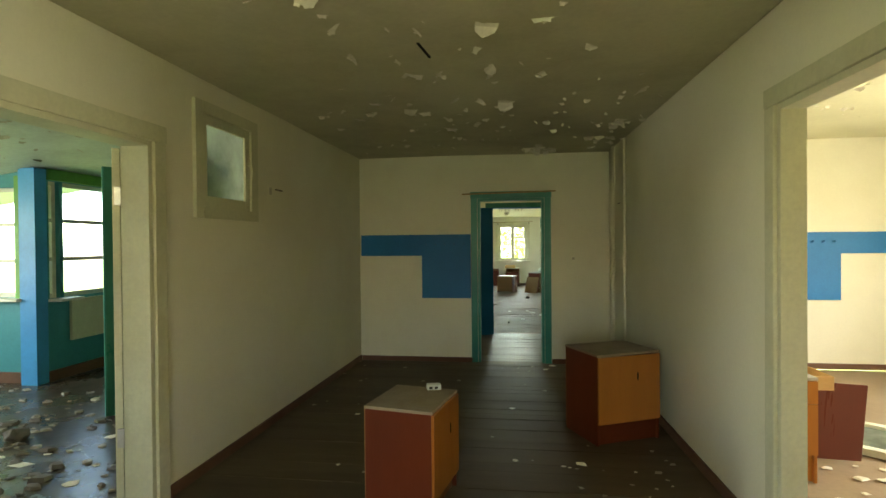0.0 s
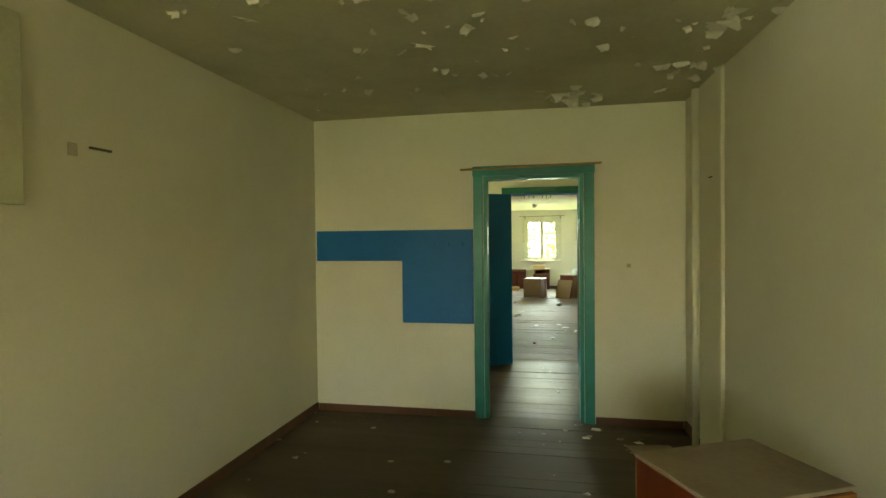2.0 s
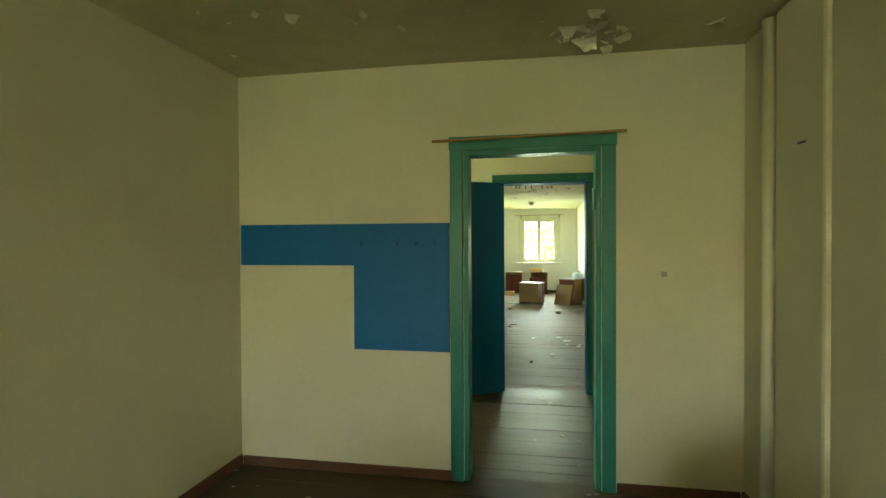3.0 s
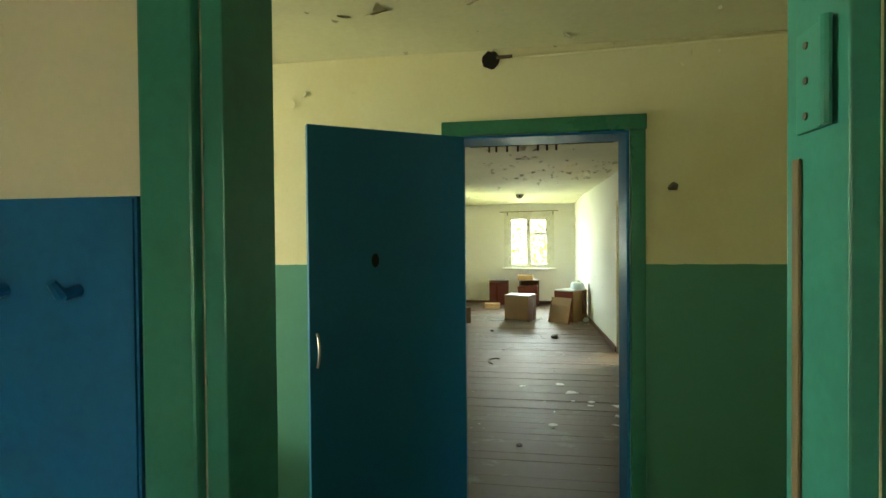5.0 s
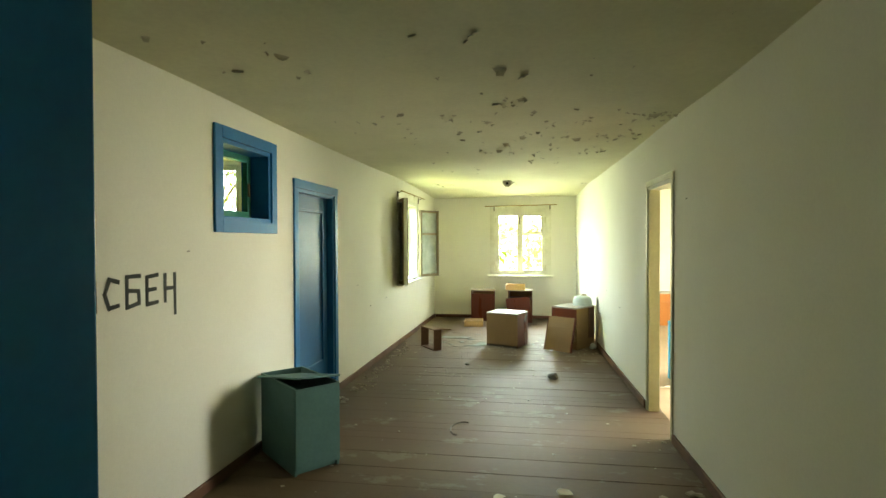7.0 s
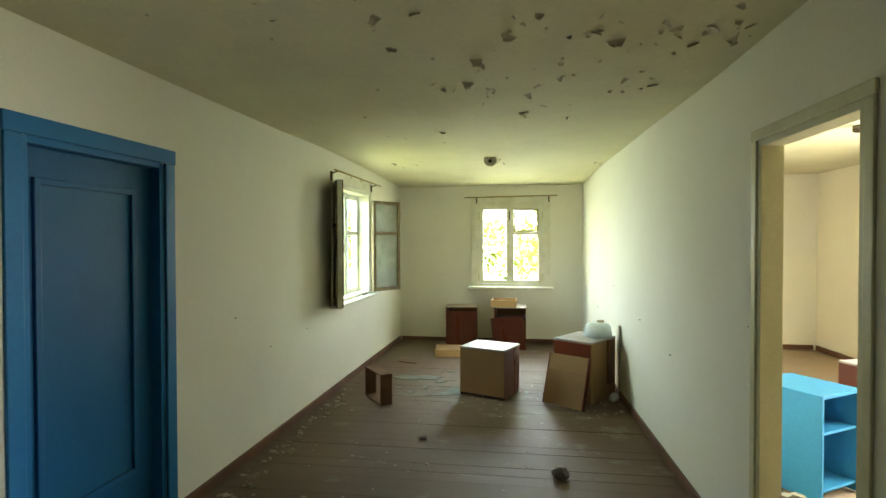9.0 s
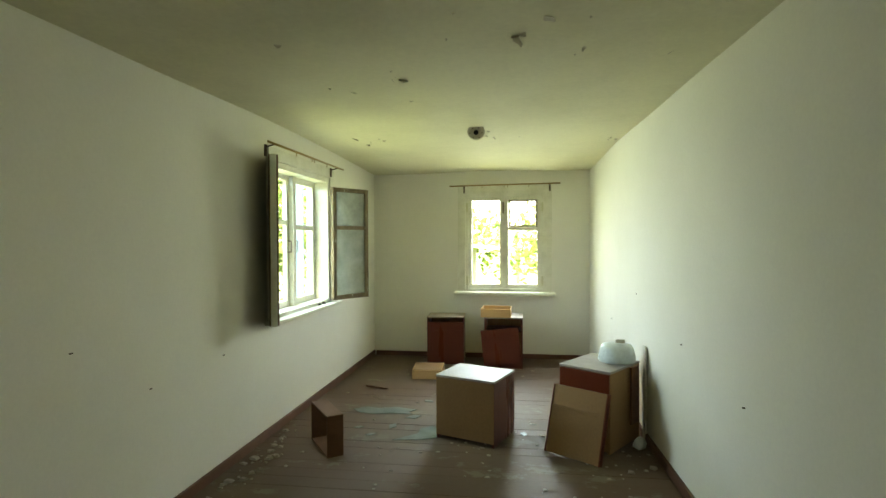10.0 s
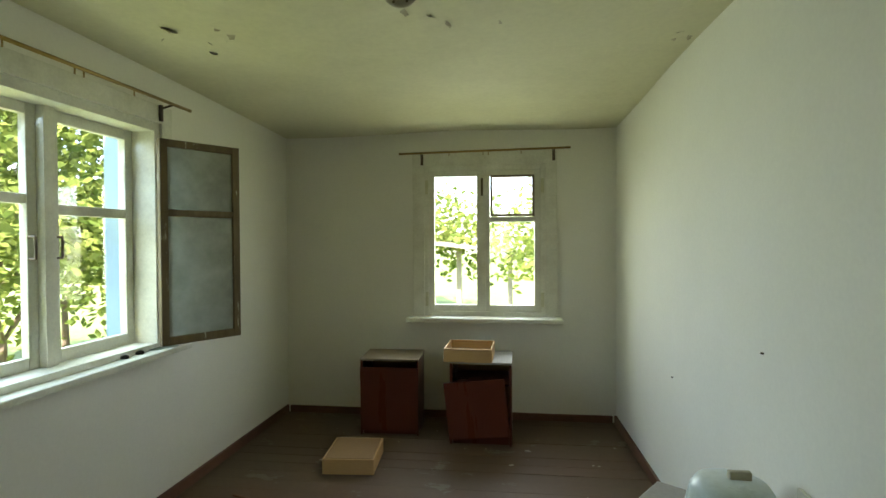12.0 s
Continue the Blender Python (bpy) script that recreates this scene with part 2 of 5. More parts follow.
def glass_material(name, tint, rough=0.0, milky=0.0):
    """Thin pane: mostly clear, with a Fresnel gloss; milky adds a film of dirt."""
    m, nt, b = nodes_of(name)
    clear = nt.nodes.new("ShaderNodeBsdfTransparent")
    clear.inputs[0].default_value = (*tint, 1)
    gloss = nt.nodes.new("ShaderNodeBsdfGlossy")
    gloss.inputs["Roughness"].default_value = rough
    fr = nt.nodes.new("ShaderNodeLayerWeight")
    sheen = ramp(nt, fr.outputs["Facing"], [(0.0, (0.04,) * 3), (0.75, (0.07,) * 3), (1.0, (0.45,) * 3)])
    mx = nt.nodes.new("ShaderNodeMixShader")
    nt.links.new(sheen, mx.inputs[0])
    nt.links.new(clear.outputs[0], mx.inputs[1])
    nt.links.new(gloss.outputs[0], mx.inputs[2])
    out = mx.outputs[0]
    if milky:
        film = nt.nodes.new("ShaderNodeBsdfTranslucent")
        film.inputs[0].default_value = (0.62, 0.68, 0.6, 1)
        dif = nt.nodes.new("ShaderNodeBsdfDiffuse")
        dif.inputs[0].default_value = (0.4, 0.44, 0.38, 1)
        both = nt.nodes.new("ShaderNodeMixShader")
        nt.links.new(film.outputs[0], both.inputs[1])
        nt.links.new(dif.outputs[0], both.inputs[2])
        co = nt.nodes.new("ShaderNodeTexCoord").outputs["Object"]
        amount = ramp(nt, noise_tex(nt, co, 5, 6), [(0.3, (milky * 0.6,) * 3), (0.7, (min(1, milky * 1.3),) * 3)])
        m2 = nt.nodes.new("ShaderNodeMixShader")
        nt.links.new(amount, m2.inputs[0])
        nt.links.new(out, m2.inputs[1])
        nt.links.new(both.outputs[0], m2.inputs[2])
        out = m2.outputs[0]
    nt.nodes.remove(b)
    nt.links.new(out, nt.nodes["Material Output"].inputs[0])
    return m


GLASS = glass_material("window_glass", (0.96, 0.98, 0.96), 0.0)
DUSTY_GLASS = glass_material("dusty_glass", (0.8, 0.86, 0.78), 0.2, 0.55)
FILM_GLASS = glass_material("grimy_sash_glass", (0.6, 0.59, 0.57), 0.3, 0.4)
SHARD = glass_material("glass_shard", (0.66, 0.7, 0.67), 0.08, 0.5)


def leaf_material(name, a, b_):
    m, nt, b = nodes_of(name)
    rnd = nt.nodes.new("ShaderNodeNewGeometry").outputs["Random Per Island"]
    col = ramp(nt, rnd, [(0, a), (1, b_)])
    dif, tr, mx = nt.nodes.new("ShaderNodeBsdfDiffuse"), nt.nodes.new("ShaderNodeBsdfTranslucent"), nt.nodes.new("ShaderNodeMixShader")
    nt.links.new(col, dif.inputs[0])
    nt.links.new(col, tr.inputs[0])
    nt.links.new(dif.outputs[0], mx.inputs[1])
    nt.links.new(tr.outputs[0], mx.inputs[2])
    nt.nodes.remove(b)
    nt.links.new(mx.outputs[0], nt.nodes["Material Output"].inputs[0])
    return m


LEAF = leaf_material("leaf", (0.09, 0.14, 0.03), (0.27, 0.32, 0.08))

# ---- building helpers ----


def slant(k, y0):
    """Walls here run a little out of true: x drifts by k for each metre along y."""
    return Matrix(((1, k, 0, -k * y0), (0, 1, 0, 0), (0, 0, 1, 0), (0, 0, 0, 1)))


LEFT_WARD, RIGHT_WARD = slant(0.02, 12.0), slant(-0.0155, 12.3)
LEFT_HALL, RIGHT_HALL = slant(0.025, 2.7), slant(-0.014, 2.9)


def box(bm, x0, x1, y0, y1, z0, z1, bev=0.0, m=None):
    vs = [bm.verts.new((x, y, z)) for z in (z0, z1) for x, y in ((x0, y0), (x1, y0), (x1, y1), (x0, y1))]
    fs = [bm.faces.new([vs[i] for i in f]) for f in ((3, 2, 1, 0), (4, 5, 6, 7), (0, 1, 5, 4), (1, 2, 6, 5), (2, 3, 7, 6), (3, 0, 4, 7))]
    if bev:
        es = list({e for f in fs for e in f.edges})
        r = bmesh.ops.bevel(bm, geom=es, offset=bev, segments=2, affect="EDGES", profile=0.6)
        vs = [v for v in {*r["verts"], *vs} if v.is_valid]
    if m:
        for v in vs:
            v.co = m @ v.co
    return vs


def part(name, bm, material, parent=None, label="", m=None, smooth=False):
    if m:
        bm.transform(m)
    bmesh.ops.recalc_face_normals(bm, faces=bm.faces[:])
    me = bpy.data.meshes.new(name)
    bm.to_mesh(me)
    bm.free()
    me.materials.append(material)
    if smooth:
        for p in me.polygons:
            p.use_smooth = True
    ob = new(name, me)
    ob.parent = parent
    if label:
        ob["label"] = label
    return ob


def one_box(name, dims, material, parent=None, label="", bev=0.003, m=None):
    bm = bmesh.new()
    box(bm, *dims, bev)
    return part(name, bm, material, parent, label, m)


def thing(name, label, category, m=None, group="", kind=""):
    ob = new(name)
    ob.empty_display_size = 0.1
    if m:
        ob.matrix_basis = m
    return tagged(ob, label, category, group, kind)


def rod(bm, a, b, r, seg=10, r2=None):
    a, b = Vector(a), Vector(b)
    d = b - a
    q = d.to_track_quat("Z", "Y").to_matrix().to_4x4()
    bmesh.ops.create_cone(bm, cap_ends=True, segments=seg, radius1=r, radius2=r if r2 is None else r2, depth=d.length, matrix=Matrix.Translation((a + b) / 2) @ q)


def lathe(bm, profile, seg=28, m=None):
    """Turns (radius, height) pairs about the z axis."""
    rings = [[bm.verts.new((r * math.cos(2 * math.pi * i / seg), r * math.sin(2 * math.pi * i / seg), z)) for i in range(seg)] for r, z in profile]
    for lo, hi in zip(rings, rings[1:]):
        for i in range(seg):
            bm.faces.new((lo[i], lo[(i + 1) % seg], hi[(i + 1) % seg], hi[i]))
    if m:
        for ring in rings:
            for v in ring:
                v.co = m @ v.co


def wall(name, axis, p0, p1, a0, a1, z0, z1, holes, material, label, m=None):
    """A wall p0..p1 thick, that runs a0..a1 along the other axis, with holes (a0, a1, z0, z1) through it."""
    A = sorted({a0, a1, *[h[0] for h in holes], *[h[1] for h in holes]})
    Z = sorted({z0, z1, *[h[2] for h in holes], *[h[3] for h in holes]})
    solid = lambda i, j: 0 <= i < len(A) - 1 and 0 <= j < len(Z) - 1 and not any(h[0] <= A[i] < h[1] and h[2] <= Z[j] < h[3] for h in holes)
    bm = bmesh.new()
    at = {}

    def v(p, i, j):
        if (p, i, j) not in at:
            at[p, i, j] = bm.verts.new((p, A[i], Z[j]) if axis == "x" else (A[i], p, Z[j]))
        return at[p, i, j]
    for i in range(len(A) - 1):
        for j in range(len(Z) - 1):
            if not solid(i, j):
                continue
            for p in (p0, p1):
                bm.faces.new((v(p, i, j), v(p, i + 1, j), v(p, i + 1, j + 1), v(p, i, j + 1)))
            for di, dj, (c, d) in ((-1, 0, ((i, j), (i, j + 1))), (1, 0, ((i + 1, j), (i + 1, j + 1))), (0, -1, ((i, j), (i + 1, j))), (0, 1, ((i, j + 1), (i + 1, j + 1)))):
                if not solid(i + di, j + dj):
                    bm.faces.new((v(p0, *c), v(p0, *d), v(p1, *d), v(p1, *c)))
    return tagged(part(name, bm, material, None, "", m), label, "wall", kind="structure")


# ---- large structure ----
tagged(one_box("ground", (-60, 60, -60, 90, -0.9, -0.6), GRASS, bev=0), "sunlit rough grass ground round the building", "ground", kind="structure")

# hall
wall("wall_hall_west", "x", 0.03, 0.20, -3.0, 6.29, 0, 3.4, [(1.46, 2.42, 0, 2.12), (2.88, 3.5, 1.78, 2.4)], WHITEWASH, "dim whitewashed plaster wall with stains", LEFT_HALL)
wall("wall_hall_east", "x", 3.50, 3.61, -3.0, 6.29, 0, 2.63, [(1.25, 2.31, 0, 2.16)], WHITEWASH, "dim whitewashed plaster wall, scuffed low down", RIGHT_HALL)
wall("wall_hall_north", "y", 6.29, 6.43, -2.9, 7.6, 0, 2.74, [(1.83, 2.66, 0, 2.08)], WHITEWASH, "whitewashed end wall with a teal doorway")
wall("wall_hall_south", "y", -3.15, -3.0, -5.5, 7.6, -0.6, 3.4, [(1.2, 2.6, 0.85, 2.15)], WHITEWASH, "plain whitewashed wall")


def ceiling(name, x0, x1, y0, y1, z, material, label, sag=0.012, drop=None, n=(16, 30)):
    bm = bmesh.new()
    top = {}
    for i in range(n[0] + 1):
        for j in range(n[1] + 1):
            x, y = x0 + (x1 - x0) * i / n[0], y0 + (y1 - y0) * j / n[1]
            zz = z + sag * noise.noise((x * 0.7, y * 0.7, z))
            if drop:
                s = min(1, max(0, (y - drop[0]) / (y1 - drop[0])))
                zz -= drop[1] * s * s
            top[i, j] = bm.verts.new((x, y, zz))
    for i in range(n[0]):
        for j in range(n[1]):
            bm.faces.new((top[i, j], top[i, j + 1], top[i + 1, j + 1], top[i + 1, j]))
    ret = bmesh.ops.extrude_face_region(bm, geom=bm.faces[:])
    for v in [g for g in ret["geom"] if isinstance(g, bmesh.types.BMVert)]:
        v.co.z = z + 0.2
    return tagged(part(name, bm, material, smooth=False), label, "ceiling", kind="structure")


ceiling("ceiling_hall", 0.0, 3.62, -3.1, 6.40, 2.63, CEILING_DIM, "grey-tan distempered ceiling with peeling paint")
ceiling("ceiling_lobby", -2.7, 4.7, 6.40, 8.46, 2.54, CEILING_WARD, "yellowed lobby ceiling with flaking distemper")
ceiling("ceiling_ward", 0.2, 3.7, 8.46, 18.85, 2.5, CEILING_WARD, "stained off-white ward ceiling with flaking paint", 0.03, (16.0, 0.06), (16, 50))

# lobby
wall("wall_lobby_north", "y", 8.32, 8.55, 0.32, 4.7, 0, 2.54, [(1.915, 2.765, 0, 2.10)], DADO, "yellowed wall with a green oil-painted dado")
wall("wall_lobby_west", "x", 0.18, 0.32, 6.43, 8.46, 0, 2.54, [(6.7, 8.46, 0, 2.39)], WHITEWASH, "whitewashed lintel over a wide pantry opening")
wall("wall_lobby_east", "x", 4.6, 4.75, 6.43, 8.32, 0, 2.54, [], DADO, "yellowed wall with a green dado")

# pantry beside the lobby
wall("wall_pantry_north", "y", 9.9, 10.04, -2.8, 0.3, 0, 2.6, [], PANTRY_PAINT, "green-painted pantry wall")
wall("wall_pantry_west", "x", -2.8, -2.65, 6.43, 9.9, -0.6, 2.6, [(7.1, 8.5, 0.95, 2.2)], TEAL_WALL, "teal-painted pantry wall")
tagged(one_box("trim_pantry", (-2.6, 0.1, 9.86, 9.898, 2.38, 2.41), RAW_WOOD), "yellow wooden strip along the pantry ceiling", "trim", kind="structure")
ceiling("ceiling_pantry", -2.8, 0.32, 8.46, 10.0, 2.47, PANTRY_CEILING, "teal-grey pantry ceiling, paint hanging off", n=(6, 4))

# ward
wall("wall_ward_west", "x", 0.22, 0.42, 8.505, 18.9, -0.6, 2.55, [(11.24, 11.89, 1.70, 2.24), (12.36, 13.19, 0, 2.02), (15.83, 17.05, 0.92, 2.2)], WHITEWASH_WARD, "whitewashed ward wall with scribbled black lettering", LEFT_WARD)
wall("wall_ward_east", "x", 3.50, 3.59, 8.505, 18.9, 0, 2.55, [(12.36, 13.08, 0, 2.04)], WHITEWASH_WARD, "whitewashed ward wall, bluish near the window", RIGHT_WARD)
wall("wall_ward_north", "y", 18.73, 18.93, 0.2, 7.2, -0.6, 2.55, [(1.8, 2.82, 0.88, 2.16)], WHITEWASH_WARD, "whitewashed end wall with a window")

# rooms that show through openings only
wall("wall_east_room", "x", 7.4, 7.55, -3.0, 6.29, -0.6, 2.75, [(2.0, 4.0, 0.9, 2.2)], WHITEWASH_EAST, "cream whitewashed outer wall")
ceiling("ceiling_east_room", 3.62, 7.5, -3.1, 6.30, 2.7, CEILING_WARD, "pale ceiling with hanging paint flakes")
tagged(one_box("floor_east_room", (3.5, 7.4, -3.0, 6.29, -0.15, -0.008), EAST_FLOOR, bev=0), "tan painted floor with plaster crumbs", "floor", kind="structure")
wall("wall_east_ward", "x", 6.7, 6.85, 8.46, 18.75, -0.6, 2.6, [(12.9, 15.5, 0.9, 2.2)], WHITEWASH_EAST, "cream whitewashed outer wall")
wall("wall_east_ward_south", "y", 8.47, 8.62, 4.75, 6.85, 0, 2.6, [], WHITEWASH_EAST, "cream whitewashed wall")
ceiling("ceiling_east_ward", 3.6, 6.8, 8.5, 18.8, 2.55, CEILING_WARD, "bright off-white ceiling")
tagged(one_box("floor_east_ward", (3.5, 6.7, 8.46, 18.73, -0.15, -0.008), EAST_FLOOR, bev=0), "worn tan painted floor", "floor", kind="structure")
tagged(one_box("floor_pantry", (-2.65, 0.3, 6.43, 9.9, -0.15, -0.002), EAST_FLOOR, bev=0), "worn pantry floor", "floor", kind="structure")

# side room behind the blue interior window
wall("wall_side_room_north", "y", 14.1, 14.25, -2.8, 0.36, -0.6, 2.6, [(-2.1, -0.15, 0.8, 2.5)], WHITEWASH_WARD, "whitewashed outer wall with a tall window")
wall("wall_side_room_west", "x", -2.8, -2.65, 10.04, 14.1, -0.6, 2.6, [], WHITEWASH_WARD, "plain whitewashed wall")
ceiling("ceiling_side_room", -2.8, 0.3, 9.95, 14.2, 2.56, CEILING_WARD, "pale ceiling", n=(6, 6))
tagged(one_box("floor_side_room", (-2.65, 0.22, 10.04, 14.1, -0.15, 0.0), EAST_FLOOR, bev=0), "worn side room floor", "floor", kind="structure")

# veranda, its ceiling falling away from the house
VERANDA_SLOPE = Matrix(((1, 0, 0, 0), (0, 1, 0, 0), (0.14, 0, 1, 0.42), (0, 0, 0, 1)))
wall("wall_veranda_west_bay", "y", 4.80, 4.95, -5.4, -3.05, -0.6, 2.5, [(-4.6, -3.16, 0.95, 2.18)], TEAL_WALL, "teal-painted veranda parapet under windows")
wall("wall_veranda_north", "y", 6.14, 6.28, -3.05, 0.03, -0.6, 2.85, [], TEAL_WALL, "teal-painted veranda end wall")
wall("wall_veranda_step", "x", -3.05, -2.9, 4.86, 6.14, -0.6, 2.6, [(4.89, 5.03, 0.93, 2.26), (5.08, 6.0, 0.93, 2.26)], TEAL_WALL, "teal-painted veranda wall under windows")
wall("wall_veranda_west", "x", -5.4, -5.25, -3.0, 4.8, -0.6, 2.32, [(0.6, 3.6, 0.95, 2.18)], TEAL_WALL, "teal-painted veranda outer wall")
tagged(one_box("floor_veranda", (-5.25, 0.03, -3.0, 6.14, -0.15, 0.0), RUBBLE_FLOOR, bev=0), "wet dirty floor strewn with rubble", "floor", kind="structure")
tagged(one_box("ceiling_veranda", (-5.3, 0.03, 2.75, 6.2, 2.38, 2.5), BOARD_CEILING, bev=0, m=VERANDA_SLOPE), "pale board ceiling with peeling paint", "ceiling", kind="structure")
tagged(one_box("ceiling_veranda_attic", (-5.3, 0.03, -3.1, 3.2, 2.9, 3.0), SHED_WOOD, bev=0, m=VERANDA_SLOPE), "dark attic boards above a torn-open ceiling", "ceiling", kind="structure")
tagged(one_box("veranda_beam", (-5.25, 0.03, 2.64, 2.76, 2.3, 2.42), TEAL_WALL, m=VERANDA_SLOPE), "pale teal ceiling beam", "beam", kind="structure")


# baseboards
def baseboard(dims, m=None, label="brown painted baseboard"):
    tagged(one_box("baseboard", dims, BASEBOARD, m=m, bev=0.006), label, "baseboard", kind="structure")


baseboard((0.20, 0.222, 2.525, 6.27, 0, 0.07), LEFT_HALL)
baseboard((3.478, 3.50, 2.43, 6.27, 0, 0.07), RIGHT_HALL)
baseboard((0.31, 1.78, 6.268, 6.29, 0, 0.06))
baseboard((2.75, 3.43, 6.268, 6.29, 0, 0.06))
baseboard((0.42, 0.442, 8.47, 12.26, 0, 0.07), LEFT_WARD)
baseboard((0.42, 0.442, 13.29, 18.70, 0, 0.07), LEFT_WARD)
baseboard((3.478, 3.50, 8.47, 12.29, 0, 0.07), RIGHT_WARD)
baseboard((3.478, 3.50, 13.15, 18.70, 0, 0.07), RIGHT_WARD)
baseboard((0.58, 3.37, 18.708, 18.73, 0, 0.06))
baseboard((3.7, 7.4, 6.265, 6.29, 0, 0.07))
baseboard((6.675, 6.7, 8.6, 18.7, 0, 0.07))
baseboard((3.6, 6.65, 18.705, 18.73, 0, 0.07))
baseboard((-2.6, 0.15, 9.88, 9.9, 0, 0.08))
baseboard((-2.9, -2.87, 4.86, 6.13, 0, 0.12))
baseboard((-5.2, -3.1, 4.77, 4.8, 0, 0.12))


# door casings
def casing(name, axis, face, a0, a1, top, width, depth, thick, material, label, m=None, sides=(1,), jamb=None, lining=0.03):
    """Trim round an opening a0..a1 in a wall face, and the lining of its reveal (face..face+thick)."""
    t = thing(name, label, "doorway", kind="structure")
    jamb = jamb or material

    def bx(nm, mat, p0, p1, q0, q1, z0, z1, bev=0.005):
        p0, p1 = min(p0, p1), max(p0, p1)
        one_box(nm, (p0, p1, q0, q1, z0, z1) if axis == "x" else (q0, q1, p0, p1, z0, z1), mat, t, bev=bev, m=m)
    s = 1 if thick > 0 else -1
    for f, o in ((face, -s * depth), (face + thick, s * depth))[:len(sides)]:
        bx("trim_board", material, f, f + o, a0 - width, a0 - 0.004, 0, top)
        bx("trim_board", material, f, f + o, a1 + 0.004, a1 + width, 0, top)
        bx("trim_board", material, f, f + o * 1.1, a0 - width - 0.006, a1 + width + 0.006, top, top + width)
    e = 0.003 * s
    bx("jamb", jamb, face - e, face + thick + e, a0 - 0.002, a0 + lining, 0, top, 0.003)
    bx("jamb", jamb, face - e, face + thick + e, a1 - lining, a1 + 0.002, 0, top, 0.003)
    bx("head", jamb, face - e, face + thick + e, a0 + lining, a1 - lining, top - lining, top + 0.002, 0.003)
    return t


casing("door_1", "y", 6.29, 1.83, 2.66, 2.08, 0.085, 0.022, 0.14, TRIM_TEAL, "teal-painted wooden door frame without a leaf", sides=(1, 1))
casing("door_2", "y", 8.32, 1.915, 2.765, 2.10, 0.075, 0.022, 0.23, TRIM_GREEN, "dark green and blue painted door frame", sides=(1, 1), jamb=BLUE_PAINT, lining=0.012)
casing("door_3", "x", 0.20, 1.46, 2.42, 2.12, 0.10, 0.02, -0.17, TRIM_CREAM, "cream-painted door frame to the veranda, paint chipped", LEFT_HALL)
casing("door_4", "x", 3.50, 1.25, 2.31, 2.16, 0.09, 0.02, 0.11, TRIM_CREAM, "cream-painted door frame to a bright room", RIGHT_HALL)
casing("door_5", "x", 0.42, 12.36, 13.19, 2.02, 0.08, 0.018, -0.2, BLUE_PAINT, "bright blue painted door frame", LEFT_WARD)
casing("door_6", "x", 3.50, 12.36, 13.08, 2.04, 0.05, 0.012, 0.09, TRIM_CREAM, "cream-painted door frame without a leaf", RIGHT_WARD)


# ---- windows ----
def sash(parent, u0, u1, z0, z1, d0, d1, bar, material, glass, to, cross=None, name="sash", label=""):
    """A glazed sash u0..u1 wide in its own plane; to(u, d, z) gives places. cross: heights of glazing bars."""
    bm = bmesh.new()
    box(bm, u0, u0 + bar, d0, d1, z0, z1, 0.004)
    box(bm, u1 - bar, u1, d0, d1, z0, z1, 0.004)
    box(bm, u0 + bar, u1 - bar, d0 + 0.001, d1 - 0.001, z0, z0 + bar * 1.1, 0.004)
    box(bm, u0 + bar, u1 - bar, d0 + 0.001, d1 - 0.001, z1 - bar, z1, 0.004)
    zs = [z0 + bar * 1.1]
    for c in cross or ():
        box(bm, u0 + bar, u1 - bar, d0 + 0.001, d1 - 0.001, c - bar * 0.45, c + bar * 0.45, 0.004)
        zs += [c - bar * 0.45, c + bar * 0.45]
    zs.append(z1 - bar)
    fr = part(name, bm, material, parent, label, to)
    mid = (d0 + d1) / 2
    for lo, hi in zip(zs[::2], zs[1::2]):
        if glass:
            g = one_box("pane", (u0 + bar - 0.004, u1 - bar + 0.004, mid - 0.002, mid + 0.002, lo - 0.004, hi + 0.004), glass, fr, bev=0, m=to)
            g.visible_shadow = False
    return fr


# north window of the ward; u = x, d = y
win1 = thing("window_1", "white-painted double casement window with small vent pane", "window", kind="structure")
I4 = Matrix.Identity(4)
for d in ((1.70, 1.80, 18.700, 18.73, 0.88, 2.26), (2.82, 2.92, 18.700, 18.73, 0.88, 2.26), (1.70, 2.92, 18.696, 18.73, 2.16, 2.27)):
    one_box("casing_board", d, SASH_WHITE, win1)
for d in ((1.797, 1.835, 18.72, 18.90, 0.88, 2.16), (2.785, 2.823, 18.72, 18.90, 0.88, 2.16), (1.835, 2.785, 18.72, 18.90, 2.12, 2.162), (1.835, 2.785, 18.72, 18.90, 0.878, 0.915)):
    one_box("window_frame", d, SASH_WHITE, win1)
sash(win1, 1.835, 2.30, 0.915, 2.12, 18.735, 18.775, 0.05, SASH_WHITE, GLASS, I4)
sash(win1, 2.31, 2.785, 0.915, 2.12, 18.735, 18.775, 0.05, SASH_WHITE, GLASS, I4, [1.70])
sash(win1, 2.365, 2.735, 1.725, 2.075, 18.722, 18.742, 0.02, SASH_BROWN, None, I4, name="vent_sash")
one_box("mullion", (2.288, 2.322, 18.722, 18.737, 0.915, 2.12), SASH_WHITE, win1)
one_box("window_sill", (1.66, 2.96, 18.58, 18.73, 0.835, 0.875), SASH_WHITE, win1, bev=0.01)
for x in (1.82, 2.80):
    for z in (1.02, 1.98):
        one_box("hinge", (x - 0.012, x + 0.012, 18.712, 18.722, z - 0.06, z + 0.06), TRIM_CREAM, win1)
one_box("latch", (2.285, 2.305, 18.708, 18.722, 1.9, 2.05), IRON, win1)


